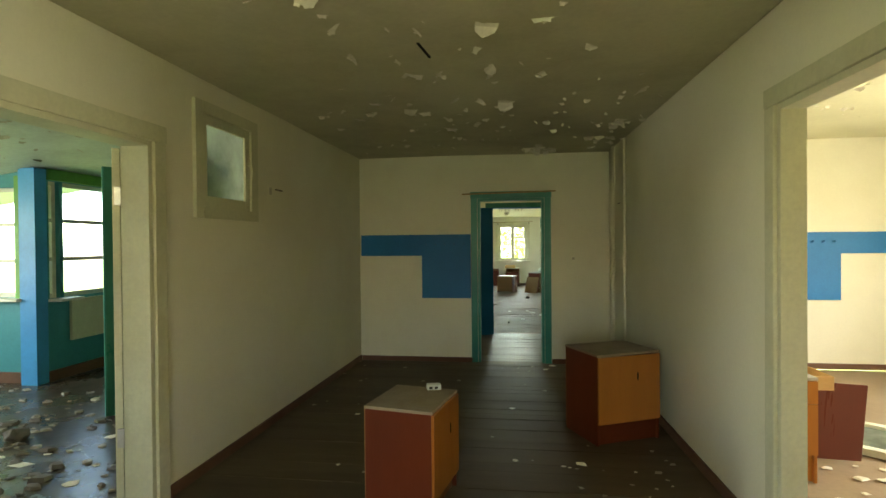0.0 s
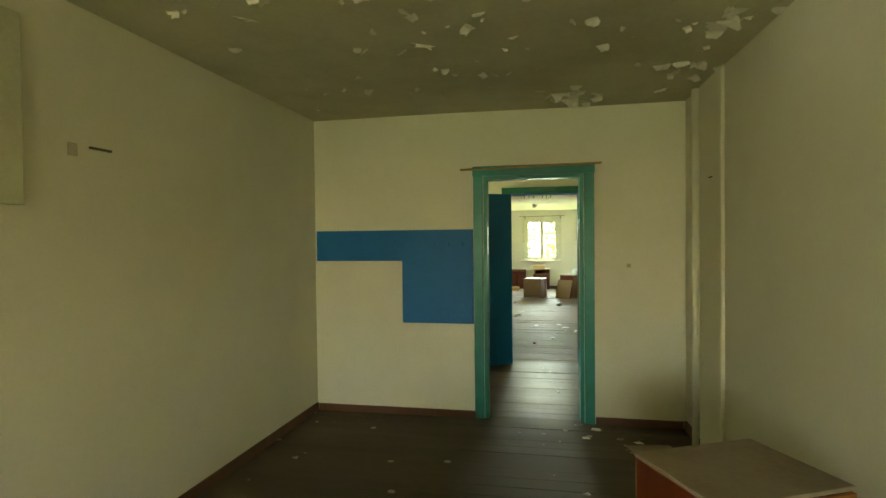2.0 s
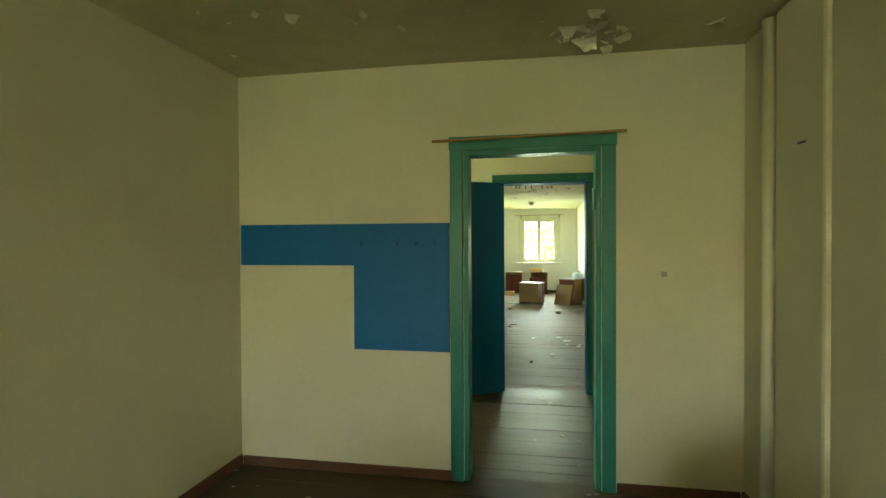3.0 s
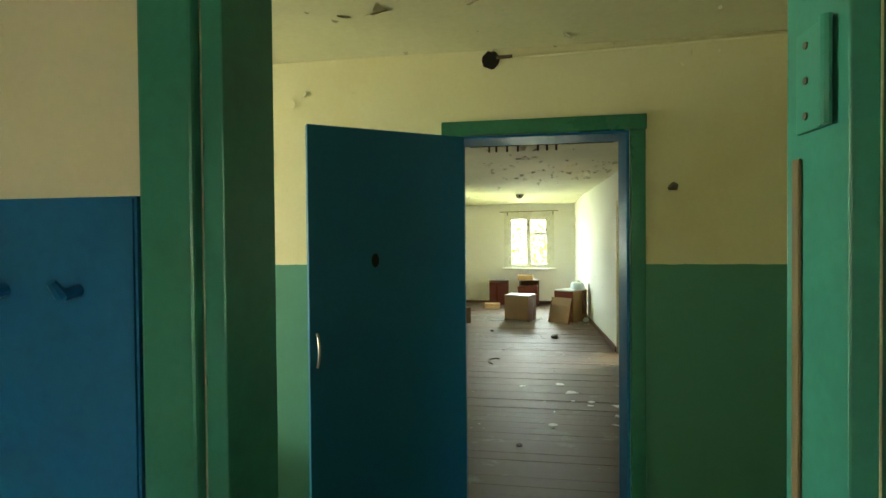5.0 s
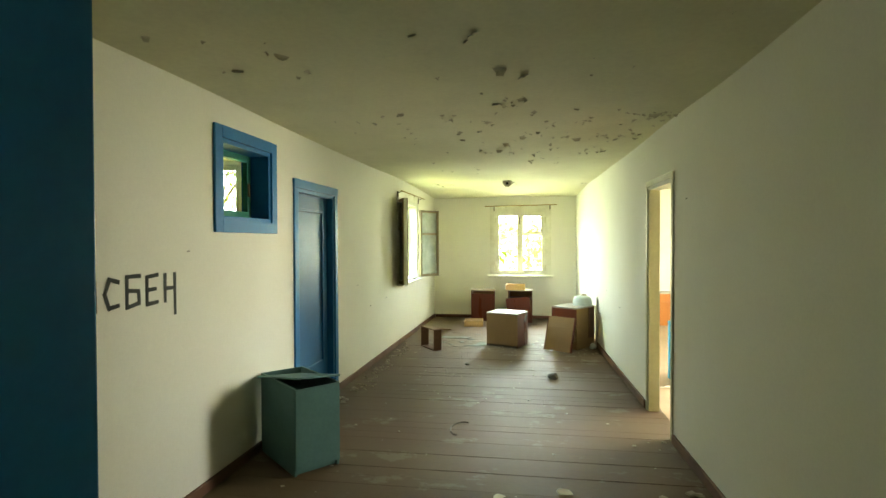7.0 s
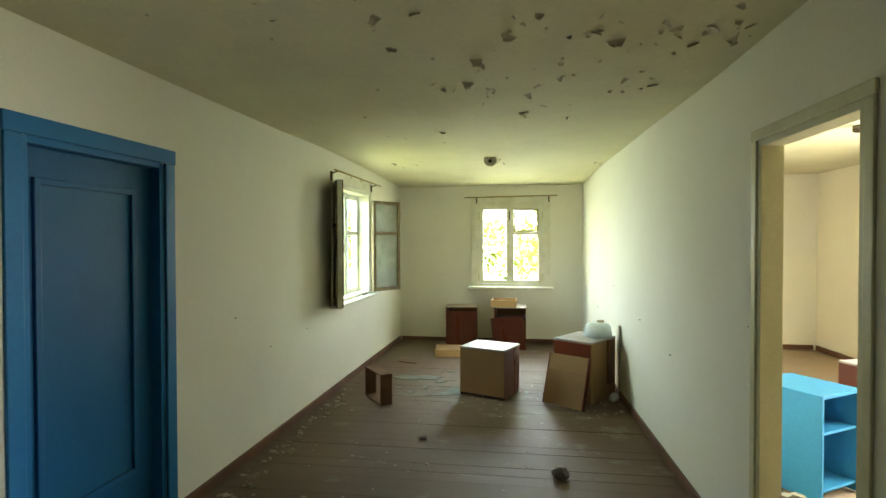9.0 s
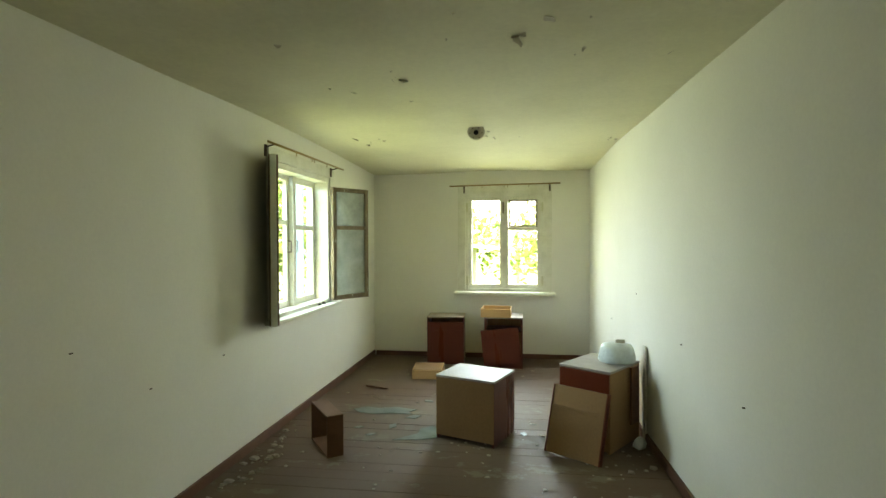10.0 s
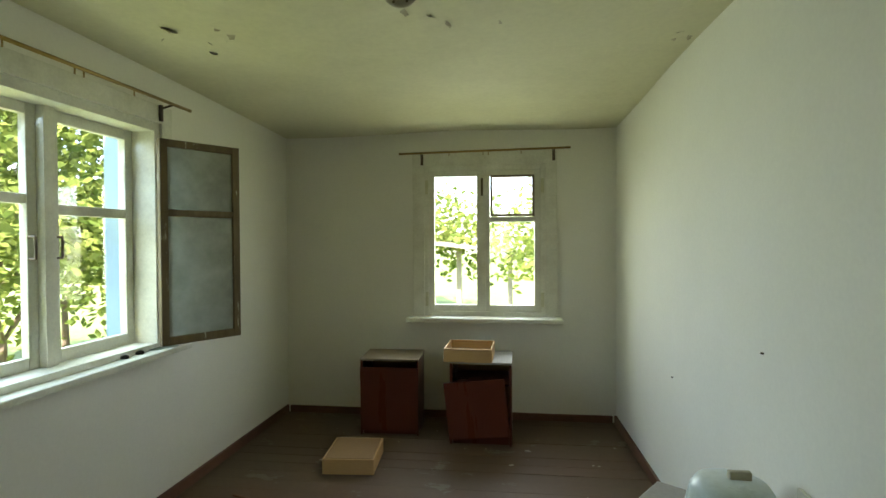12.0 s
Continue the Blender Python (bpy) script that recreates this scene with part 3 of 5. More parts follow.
def curtain_rod(name, a, b, brackets, label):
    t = thing(name, label, "curtain rod")
    bm = bmesh.new()
    rod(bm, a, b, 0.009, 12)
    part("rod", bm, BRASS, t, smooth=True)
    a, b = Vector(a), Vector(b)
    for f, off in brackets:
        p = a.lerp(b, f)
        bm = bmesh.new()
        q = p + Vector(off)
        rod(bm, p, q, 0.006)
        rod(bm, q + Vector((0, 0, 0.02)), q - Vector((0, 0, 0.07)), 0.012)
        part("bracket", bm, IRON, t)
    for f in (0.3, 0.5, 0.53, 0.72):
        bm = bmesh.new()
        p = a.lerp(b, f)
        rod(bm, p, p - Vector((0, 0, 0.035)), 0.004, 6)
        part("curtain_hook", bm, BRASS, t)


curtain_rod("curtain_rod", (1.6, 18.62, 2.255), (3.02, 18.62, 2.275), [(0.13, (0, 0.075, -0.02)), (0.91, (0, 0.075, -0.02))], "thin tarnished brass curtain rod above the end window")

# west window of the ward, sheared with its wall; u = y, d = x
win2 = thing("window_2", "white-painted window, inner sashes swung open into the room", "window", kind="structure")
UY = LEFT_WARD @ Matrix(((0, 1, 0, 0), (1, 0, 0, 0), (0, 0, 1, 0), (0, 0, 0, 1)))
for d in ((0.42, 0.445, 15.72, 15.83, 0.92, 2.29), (0.42, 0.445, 17.05, 17.14, 0.92, 2.29), (0.42, 0.448, 15.72, 17.14, 2.2, 2.30)):
    one_box("casing_board", d, SASH_WHITE, win2, m=LEFT_WARD)
for d in ((0.20, 0.43, 15.828, 15.87, 0.92, 2.2), (0.20, 0.43, 17.01, 17.052, 0.92, 2.2), (0.20, 0.43, 15.87, 17.01, 2.15, 2.202), (0.20, 0.43, 15.87, 17.01, 0.918, 0.95)):
    one_box("window_frame", d, SASH_WHITE, win2, m=LEFT_WARD)
one_box("mullion", (0.24, 0.33, 16.41, 16.47, 0.95, 2.15), SASH_WHITE, win2, m=LEFT_WARD)
sash(win2, 15.87, 16.41, 0.95, 2.15, 0.25, 0.29, 0.05, SASH_WHITE, GLASS, UY, [1.72])
sash(win2, 16.47, 17.01, 0.95, 2.15, 0.25, 0.29, 0.055, SASH_WHITE, GLASS, UY, [1.68])
one_box("window_sill", (0.30, 0.52, 15.68, 17.2, 0.885, 0.918), SASH_WHITE, win2, bev=0.008, m=LEFT_WARD)
for y in (16.36, 16.5):
    bm = bmesh.new()
    rod(bm, (0.30, y, 1.55), (0.33, y, 1.55), 0.006)
    rod(bm, (0.33, y, 1.55), (0.33, y, 1.45), 0.006)
    rod(bm, (0.33, y, 1.45), (0.30, y, 1.45), 0.006)
    part("pull_handle", bm, IRON, win2, m=LEFT_WARD)


def swung(hinge, degrees):
    return Matrix.Translation(hinge) @ Matrix.Rotation(radians(degrees), 4, "Z")


sash(win2, 0.0, 0.46, 0.0, 1.15, -0.02, 0.02, 0.042, SASH_BROWN, FILM_GLASS, swung((0.60, 16.94, 0.945), 56), [0.74], "open_sash", "bare brown wooden sash with grimy glass")
sash(win2, 0.0, 0.47, 0.0, 1.27, -0.045, 0.0, 0.055, SASH_WHITE, FILM_GLASS, swung((0.50, 15.88, 0.92), -64), [0.83], "open_sash", "white-painted sash swung into the room")
sash(win2, 0.004, 0.466, 0.004, 1.266, -0.058, -0.0455, 0.05, SASH_BROWN, None, swung((0.50, 15.88, 0.92), -64), [0.83], "sash_lining", "bare brown wood on the inner face")
one_box("sash_lining", (0.004, 0.466, 0.0005, 0.013, 0.004, 1.266), DARK_WOOD, win2, "dark brown board face", m=swung((0.50, 15.88, 0.92), -64))
curtain_rod("curtain_rod", (0.60, 15.55, 2.30), (0.64, 17.18, 2.30), [(0.07, (-0.08, 0, -0.02)), (0.91, (-0.08, 0, -0.02))], "tarnished brass curtain rod above the side window")

# blue interior window
win3 = thing("window_3", "small blue-painted interior window in the ward wall", "window", kind="structure")
for d in ((0.42, 0.44, 11.16, 11.24, 1.62, 2.32), (0.42, 0.44, 11.89, 11.97, 1.62, 2.32), (0.42, 0.442, 11.24, 11.89, 2.24, 2.321), (0.42, 0.442, 11.24, 11.89, 1.619, 1.70)):
    one_box("casing_board", d, BLUE_PAINT, win3, m=LEFT_WARD)
for d in ((0.20, 0.425, 11.238, 11.27, 1.70, 2.24), (0.20, 0.425, 11.86, 11.892, 1.70, 2.24), (0.20, 0.425, 11.27, 11.86, 2.21, 2.242), (0.20, 0.425, 11.27, 11.86, 1.698, 1.73)):
    one_box("window_frame", d, BLUE_PAINT, win3, m=LEFT_WARD)
sash(win3, 11.27, 11.86, 1.73, 2.21, 0.24, 0.28, 0.05, TRIM_TEAL, None, UY)
one_box("latch", (0.285, 0.30, 11.80, 11.82, 1.9, 2.0), IRON, win3, m=LEFT_WARD)

# small window high in the hall wall
win4 = thing("window_4", "small cream-framed window with dusty greenish glass", "window", kind="structure")
for d in ((0.20, 0.225, 2.80, 2.88, 1.70, 2.48), (0.20, 0.225, 3.50, 3.60, 1.70, 2.48), (0.20, 0.228, 2.88, 3.50, 2.40, 2.481), (0.20, 0.228, 2.88, 3.50, 1.699, 1.78)):
    one_box("casing_board", d, TRIM_CREAM, win4, m=LEFT_HALL)
UH = LEFT_HALL @ Matrix(((0, 1, 0, 0), (1, 0, 0, 0), (0, 0, 1, 0), (0, 0, 0, 1)))
sash(win4, 2.88, 3.50, 1.78, 2.40, 0.17, 0.21, 0.065, TRIM_CREAM, DUSTY_GLASS, UH)
bm = bmesh.new()
rod(bm, (0.215, 3.46, 2.13), (0.25, 3.46, 2.12), 0.006)
rod(bm, (0.25, 3.46, 2.12), (0.25, 3.46, 2.04), 0.006)
part("latch", bm, TRIM_CREAM, win4, m=LEFT_HALL)


def plain_window(name, axis, p, a0, a1, z0, z1, cols, rows, material, label, glass=GLASS, depth=0.05):
    t = thing(name, label, "window", kind="structure")
    to = I4 if axis == "y" else Matrix(((0, 1, 0, 0), (1, 0, 0, 0), (0, 0, 1, 0), (0, 0, 0, 1)))
    w = (a1 - a0) / cols
    for i in range(cols):
        sash(t, a0 + i * w, a0 + (i + 1) * w, z0, z1, p, p + depth, 0.05, material, glass, to, [z0 + (z1 - z0) * k / rows for k in range(1, rows)])
    return t


plain_window("window_5", "y", 4.84, -4.6, -3.16, 0.95, 2.18, 2, 3, SASH_WHITE, "white veranda window with three rows of panes")
plain_window("window_6", "x", -3.0, 4.89, 5.03, 0.93, 2.26, 1, 3, SASH_WHITE, "narrow white veranda window")
plain_window("window_7", "x", -3.0, 5.08, 6.0, 0.93, 2.26, 1, 3, SASH_WHITE, "white veranda window with three panes")
plain_window("window_8", "y", 14.13, -2.1, -0.15, 0.8, 2.5, 2, 2, SASH_WHITE, "white-framed outer window")
plain_window("window_9", "x", -5.35, 0.6, 3.6, 0.95, 2.18, 3, 3, SASH_WHITE, "white veranda window with three rows of panes")
plain_window("window_10", "x", 7.45, 2.0, 4.0, 0.9, 2.2, 2, 2, SASH_WHITE, "white outer window out of view", None)
plain_window("window_11", "x", 6.75, 12.9, 15.5, 0.9, 2.2, 3, 2, SASH_WHITE, "white outer window out of view", None)
plain_window("window_12", "x", -2.75, 7.1, 8.5, 0.95, 2.2, 2, 2, SASH_WHITE, "white outer window out of view", None)
# unseen window made up for the added lamp at the hall's south end
plain_window("added_window_south", "y", -3.1, 1.2, 2.6, 0.85, 2.15, 2, 2, SASH_WHITE, "white outer window out of view", None)
one_box("window_sill", (-4.7, -3.06, 4.64, 4.80, 0.92, 0.95), SASH_WHITE, bpy.data.objects["window_5"])
one_box("window_sill", (-2.9, -2.74, 4.87, 5.2, 0.90, 0.93), SASH_WHITE, bpy.data.objects["window_6"])

# ---- doors ----
leaf = thing("door_leaf", "flush blue-painted door standing open into the lobby", "door", pose(1.945, 8.285, 0, 0, 0, 180 + 34))
bm = bmesh.new()
box(bm, 0, 0.785, -0.02, 0.02, 0.012, 2.09, 0.004)
part("panel", bm, DOOR_BLUE, leaf)
bm = bmesh.new()
arc = [(0.75, 0.02 + 0.042 * math.sin(math.pi * k / 8) ** 0.6, 1.0 + 0.15 * k / 8) for k in range(9)]
for p, q in zip(arc, arc[1:]):
    rod(bm, p, q, 0.006, 8)
part("handle", bm, STEEL, leaf, "bent steel handle")
bm = bmesh.new()
lathe(bm, [(0.0, 0.004), (0.02, 0.004), (0.024, 0.0)], 12, Matrix.Translation((0.475, 0.02, 1.475)) @ Matrix.Rotation(radians(-90), 4, "X") @ Matrix.Diagonal((0.8, 1.4, 1, 1)))
part("knot_hole", bm, NEAR_BLACK, leaf)

leaf2 = thing("panel_door", "closed blue panelled door in the ward wall", "door")
bm = bmesh.new()
box(bm, 0.325, 0.362, 12.39, 13.16, 0.01, 1.99, 0.004)
part("door_panel", bm, DOOR_PANEL_BLUE, leaf2, m=LEFT_WARD)
for z0, z1 in ((0.36, 1.86),):
    bm = bmesh.new()
    for d in ((12.46, 12.49, z0, z1), (13.01, 13.04, z0, z1)):
        box(bm, 0.362, 0.38, *d, 0.005)
    for z in (z0, z1):
        box(bm, 0.362, 0.379, 12.46, 13.04, z - 0.03 if z == z1 else z - 0.0, z if z == z1 else z + 0.03, 0.005)
    part("panel_moulding", bm, DOOR_PANEL_BLUE, leaf2, m=LEFT_WARD)

leaf3 = thing("veranda_door", "cream door folded back into the veranda, edge on", "door", pose(0.012, 2.395, 0, 0, 0, 122))
one_box("panel", (0, 0.78, 0.0, 0.04, 0.01, 2.08), TRIM_CREAM, leaf3)
for z in (0.35, 1.75):
    one_box("hinge", (-0.012, 0.006, -0.006, 0.03, z, z + 0.11), STEEL, leaf3)
leaf4 = thing("green_door", "dark green veranda door standing ajar", "door", pose(-1.30, 3.82, 0, 0, 0, 47))
one_box("panel", (0, 0.75, 0.0, 0.045, 0.01, 2.22), TRIM_GREEN, leaf4)
one_box("door_edge", (-0.012, 0.0, -0.002, 0.047, 0.01, 2.22), TRIM_TEAL, leaf4, "teal-painted edge")

# hinge plates left on the hall door frame
hp = thing("hinge_plate", "painted-over hinge plate on the teal door frame", "hinge", pose(2.628, 6.355, 1.70))
bm = bmesh.new()
box(bm, -0.006, 0, -0.035, 0.035, 0, 0.13, 0.002)
rod(bm, (-0.007, -0.036, 0.0), (-0.007, -0.036, 0.13), 0.007)
part("plate", bm, TRIM_TEAL, hp)
for z in (0.02, 0.065, 0.11):
    bm = bmesh.new()
    rod(bm, (-0.008, 0.01, z), (-0.002, 0.01, z), 0.005, 8)
    part("screw", bm, IRON, hp)

wornstrip = thing("bare_wood_strip", "bare wood strip where the frame paint wore away", "worn strip", pose(2.624, 6.398, 0.6))
one_box("strip", (0, 0.006, -0.009, 0.009, 0, 1.07), SASH_BROWN, wornstrip)

rb = thing("door_rail", "thin brass rail over the teal doorway", "rail")
bm = bmesh.new()
rod(bm, (1.64, 6.235, 2.135), (2.80, 6.235, 2.155), 0.009)
part("rod", bm, BRASS, rb)
for x in (1.78, 2.68):
    bm = bmesh.new()
    rod(bm, (x, 6.235, 2.14), (x, 6.268, 2.14), 0.006)
    part("bracket", bm, IRON, rb)

# veranda post and pilaster strip
tagged(one_box("veranda_post", (-3.08, -2.88, 4.70, 4.85, 0, 2.38), SKYBLUE_PAINT), "blue-painted wooden veranda post", "post", kind="structure")
tagged(one_box("trim_veranda_green", (-2.898, -2.86, 4.86, 6.10, 2.265, 2.39), GREEN_PAINT), "bright green painted wall strip under the ceiling", "trim", kind="structure")
tagged(one_box("trim_veranda_green_north", (-2.85, 0.02, 6.105, 6.138, 2.15, 2.38), GREEN_PAINT), "bright green painted strip on the veranda end wall", "trim", kind="structure")
tagged(one_box("trim_veranda_green_west", (-3.155, -3.085, 4.72, 4.798, 0.95, 2.3), GREEN_PAINT), "pale green window post", "trim", kind="structure")
tagged(one_box("radiator_board", (-2.898, -2.86, 5.15, 6.0, 0.42, 0.90), TRIM_CREAM), "cream board panel under the veranda window", "panel")
bm = bmesh.new()
box(bm, 3.47, 3.50, 5.40, 5.85, 0, 2.62, 0.02)
tagged(part("chimney_breast", bm, WHITEWASH, None, m=RIGHT_HALL), "whitewashed flat pilaster on the hall wall", "pilaster", kind="structure")
bm = bmesh.new()
rod(bm, (3.485, 5.93, 0), (3.485, 5.93, 2.62), 0.04, 16)
tagged(part("trim_pipe_cover", bm, WHITEWASH, None, m=RIGHT_HALL, smooth=True), "whitewashed rounded vertical pipe cover", "trim", kind="structure")

# ---- blue hook boards ----


def hook_board(name, m, length, leg, label):
    """An L of flat blue board on a wall, facing -y, with coat hooks along its bar."""
    t = thing(name, label, "coat rack", m)
    bm = bmesh.new()
    if leg[0] > 0:
        out = [(0, 1.36), (leg[0], 1.36), (leg[0], 0.815), (leg[1], 0.815), (leg[1], 1.63), (0, 1.63)]
    else:
        out = [(0, 0.815), (leg[1], 0.815), (leg[1], 1.36), (length, 1.36), (length, 1.61), (0, 1.61)]
    face = bm.faces.new([bm.verts.new((x, 0, z)) for x, z in out])
    ext = bmesh.ops.extrude_face_region(bm, geom=[face])
    for v in [q for q in ext["geom"] if isinstance(q, bmesh.types.BMVert)]:
        v.co.y = -0.022
    bmesh.ops.bevel(bm, geom=[e for e in bm.edges if all(v.co.y < -0.01 for v in e.verts)], offset=0.004, segments=2, affect="EDGES")
    part("board", bm, BLUE_PAINT, t)
    n = int((leg[1] - leg[0]) / 0.12)
    for i in range(n):
        x = leg[0] + 0.06 + 0.12 * i
        bm = bmesh.new()
        rod(bm, (x, -0.02, 1.50), (x, -0.05, 1.495), 0.009, 8)
        rod(bm, (x, -0.05, 1.495), (x, -0.065, 1.515), 0.009, 8, 0.006)
        part("coat_hook", bm, BLUE_PAINT, t)


hook_board("hook_board", pose(0.31, 6.288, 0), 1.43, (0.80, 1.43), "blue-painted L-shaped coat hook board on the wall")
hook_board("hook_board", pose(5.2, 6.288, 0), 2.15, (0.0, 0.86), "bright blue coat hook board in a sunlit room")

# ---- bedside cabinets ----


def cabinet(name, m, w, d, h, front, sides, back, top, label, legs=0.1, door=True, drawer=True, handle="", shelf=True, group="bedside cabinets", topless=False):
    """A bedside cabinet, its front to -y: panels on a plinth, a drawer over a door."""
    t = thing(name, label, "cabinet", m, group)
    hw, hd = w / 2, d / 2
    one_box("side_panel", (-hw, -hw + 0.018, -hd, hd, 0.0, h - 0.018), sides, t)
    one_box("side_panel", (hw - 0.018, hw, -hd, hd, 0.0, h - 0.018), sides, t)
    if not topless:
        one_box("top", (-hw - 0.004, hw + 0.004, -hd - 0.006, hd + 0.004, h - 0.018, h), top, t, bev=0.004)
    one_box("bottom", (-hw + 0.018, hw - 0.018, -hd + 0.006, hd - 0.005, legs, legs + 0.016), sides, t)
    one_box("back_panel", (-hw + 0.001, hw - 0.001, hd, hd + 0.005, 0.03, h - 0.02), back, t, bev=0.001)
    one_box("plinth", (-hw + 0.018, hw - 0.018, -hd + 0.025, -hd + 0.041, 0, legs), sides, t)
    split = h - 0.16
    if shelf:
        one_box("shelf", (-hw + 0.018, hw - 0.018, -hd + 0.02, hd - 0.005, split - 0.02, split - 0.004), sides, t)
    if drawer:
        one_box("drawer_front", (-hw + 0.003, hw - 0.003, -hd - 0.016, -hd, split, h - 0.022), front, t)
    if door:
        dr = one_box("door", (-hw + 0.003, hw - 0.003, -hd - 0.016, -hd, legs, (split - 0.004) if drawer or shelf else h - 0.022), front, t)
        if handle:
            bm = bmesh.new()
            lathe(bm, [(0.0, 0.003), (0.011, 0.003), (0.014, 0.0)], 10, Matrix.Translation((hw * 0.25, -hd - 0.0165, split - 0.02)) @ Matrix.Rotation(radians(90), 4, "X") @ Matrix.Diagonal((0.5, 2.4, 1, 1)))
            part("finger_hole", bm, NEAR_BLACK, dr)
    return t


cabinet("bedside_cabinet", pose(1.66, 2.70, 0, 0, 0, 78.5), 0.46, 0.40, 0.60, VENEER_ORANGE, VENEER_RED, HARDBOARD, DUSTY_TOP, "orange and red veneered bedside cabinet with dusty top", drawer=False, shelf=False, handle="x")
cabinet("bedside_cabinet", pose(3.03, 3.92, 0.0, 0, 0, 25), 0.55, 0.44, 0.68, VENEER_ORANGE, VENEER_RED, HARDBOARD, DUSTY_TOP, "wide orange veneered cabinet on a dark plinth", legs=0.16, drawer=False, shelf=False, handle="x")
cabinet("bedside_cabinet", pose(2.125, 15.975, 0, 0, 0, 159), 0.49, 0.41, 0.50, VENEER_RED, VENEER_DARK, HARDBOARD, PALE_TOP, "bedside cabinet turned to show its tan hardboard back", legs=0.05)
cabinet("bedside_cabinet", pose(3.095, 16.01, 0, 0, 0, -36), 0.41, 0.50, 0.60, VENEER_RED, HARDBOARD, HARDBOARD, PALE_TOP, "bedside cabinet missing its door, red drawer shut", legs=0.1, door=False)
cabinet("bedside_cabinet", pose(1.58, 18.44, 0, 0, 0, 2), 0.46, 0.36, 0.60, VENEER_DARK, VENEER_DARK, HARDBOARD, DUSTY_TOP, "dark red bedside cabinet with its drawer front slipped down", legs=0.04, drawer=False)
slipped = one_box("drawer_front", (-0.235, 0.225, -0.205, -0.189, 0.43, 0.535), VENEER_DARK, bpy.data.objects["bedside_cabinet.004"], "slipped dark drawer front")
slipped.rotation_euler = (0, radians(0.8), 0)
cabinet("bedside_cabinet", pose(2.31, 18.34, 0, 0, 0, -1), 0.46, 0.42, 0.62, VENEER_DARK, VENEER_DARK, HARDBOARD, PALE_TOP, "dark red bedside cabinet with its drawer pulled out", legs=0.06, drawer=False, door=False)
askew = one_box("hanging_door", (-0.226, 0.226, -0.236, -0.216, 0.06, 0.485), VENEER_DARK, bpy.data.objects["bedside_cabinet.005"], "dark veneer door hanging askew")
askew.rotation_euler = (0, radians(-6), 0)


def drawer(name, m, w, d, h, material, label, base=True, base_z=0.006):
    t = thing(name, label, "wooden tray", m)
    one_box("front_board", (-w / 2, w / 2, -d / 2, -d / 2 + 0.014, 0, h), material, t)
    one_box("rear_board", (-w / 2, w / 2, d / 2 - 0.012, d / 2, 0, h), material, t)
    one_box("side_board", (-w / 2, -w / 2 + 0.012, -d / 2 + 0.014, d / 2 - 0.012, 0, h), material, t)
    one_box("side_board", (w / 2 - 0.012, w / 2, -d / 2 + 0.014, d / 2 - 0.012, 0, h), material, t)
    if base:
        one_box("base", (-w / 2 + 0.012, w / 2 - 0.012, -d / 2 + 0.014, d / 2 - 0.012, base_z, base_z + 0.006), HARDBOARD, t)
    return t


drawer("pulled_out_tray", pose(2.22, 18.28, 0.621, 0, 0, -2), 0.36, 0.36, 0.1, RAW_WOOD, "raw pine drawer lying on a dark cabinet")
drawer("pulled_out_tray", pose(1.46, 17.73, 0.102, 180, 0, 4), 0.34, 0.38, 0.1, RAW_WOOD, "raw pine drawer lying face down on the floor", base_z=-0.003)
drawer("empty_drawer_frame", pose(1.03, 15.58, 0.0, 0, 90, 37) @ pose(-0.15, 0, -0.06), 0.30, 0.42, 0.12, DARK_WOOD, "dark wooden drawer frame standing on its side", base=False)

board = thing("loose_door", "tan hardboard cabinet door leaning on a cabinet", "cabinet door", pose(2.83, 15.58, 0.0, -17, 0, -35))
one_box("panel", (-0.205, 0.205, -0.014, 0.0, 0.006, 0.49), HARDBOARD, board)
for d in ((-0.215, -0.2055), (0.2055, 0.215)):
    one_box("side_rail", (d[0], d[1], -0.018, 0.032, 0.004, 0.492), VENEER_RED, board, "dark red edge rail")
one_box("top_rail", (-0.205, 0.205, 0.0005, 0.03, 0.475, 0.492), VENEER_RED, board, "dark red edge rail")
# added strip where the door only has a darker band of shade
one_box("shade_band", (-0.2, 0.2, -0.017, -0.0145, 0.325, 0.35), HARDBOARD, board, "raised hardboard strip standing in for a band of shade")
one_box("swung_leaf", (0.212, 0.228, 0.06, 0.19, 0.14, 0.58), DARK_WOOD, bpy.data.objects["bedside_cabinet.003"], "dark brown leaf hanging at the rear")

shade = thing("lamp_shade", "pale blue-white enamel bowl upturned on the cabinet", "bowl", pose(3.23, 16.06, 0.601) @ Matrix.Diagonal((1, 1, 0.84, 1)))
bm = bmesh.new()
lathe(bm, [(0.135, 0.0), (0.142, 0.012), (0.138, 0.06), (0.125, 0.125), (0.108, 0.155), (0.06, 0.168), (0.0, 0.17)], 36)
part("bowl", bm, ENAMEL, shade, smooth=True)
bm = bmesh.new()
box(bm, -0.01, 0.06, -0.012, 0.012, 0.155, 0.2, 0.006)
part("knob", bm, GREY_AND_SHADED, shade, "chipped grey knob")

slab = thing("leaning_plank", "white-painted plank leaning on the ward wall", "plank", pose(3.427, 16.0, 0.0))
one_box("board", (-0.007, 0.007, -0.045, 0.045, 0.0, 0.73), SASH_WHITE, slab)

# teal metal-looking cabinet, lid lifted
cabinet("teal_cabinet", pose(0.755, 11.64, 0, 0, 0, -41.5 + 90), 0.33, 0.58, 0.60, TEAL_METAL, TEAL_METAL, TEAL_METAL, TEAL_METAL, "grey-teal painted cabinet with its lid torn loose", legs=0.04, drawer=False, shelf=False, group="", topless=True)
lid = one_box("lid", (-0.17, 0.17, -0.3, 0.3, 0.0, 0.014), TEAL_METAL, bpy.data.objects["teal_cabinet"], "warped lid lying askew")
lid.matrix_basis = pose(0, 0.03, 0.575, -9, 6, 5)

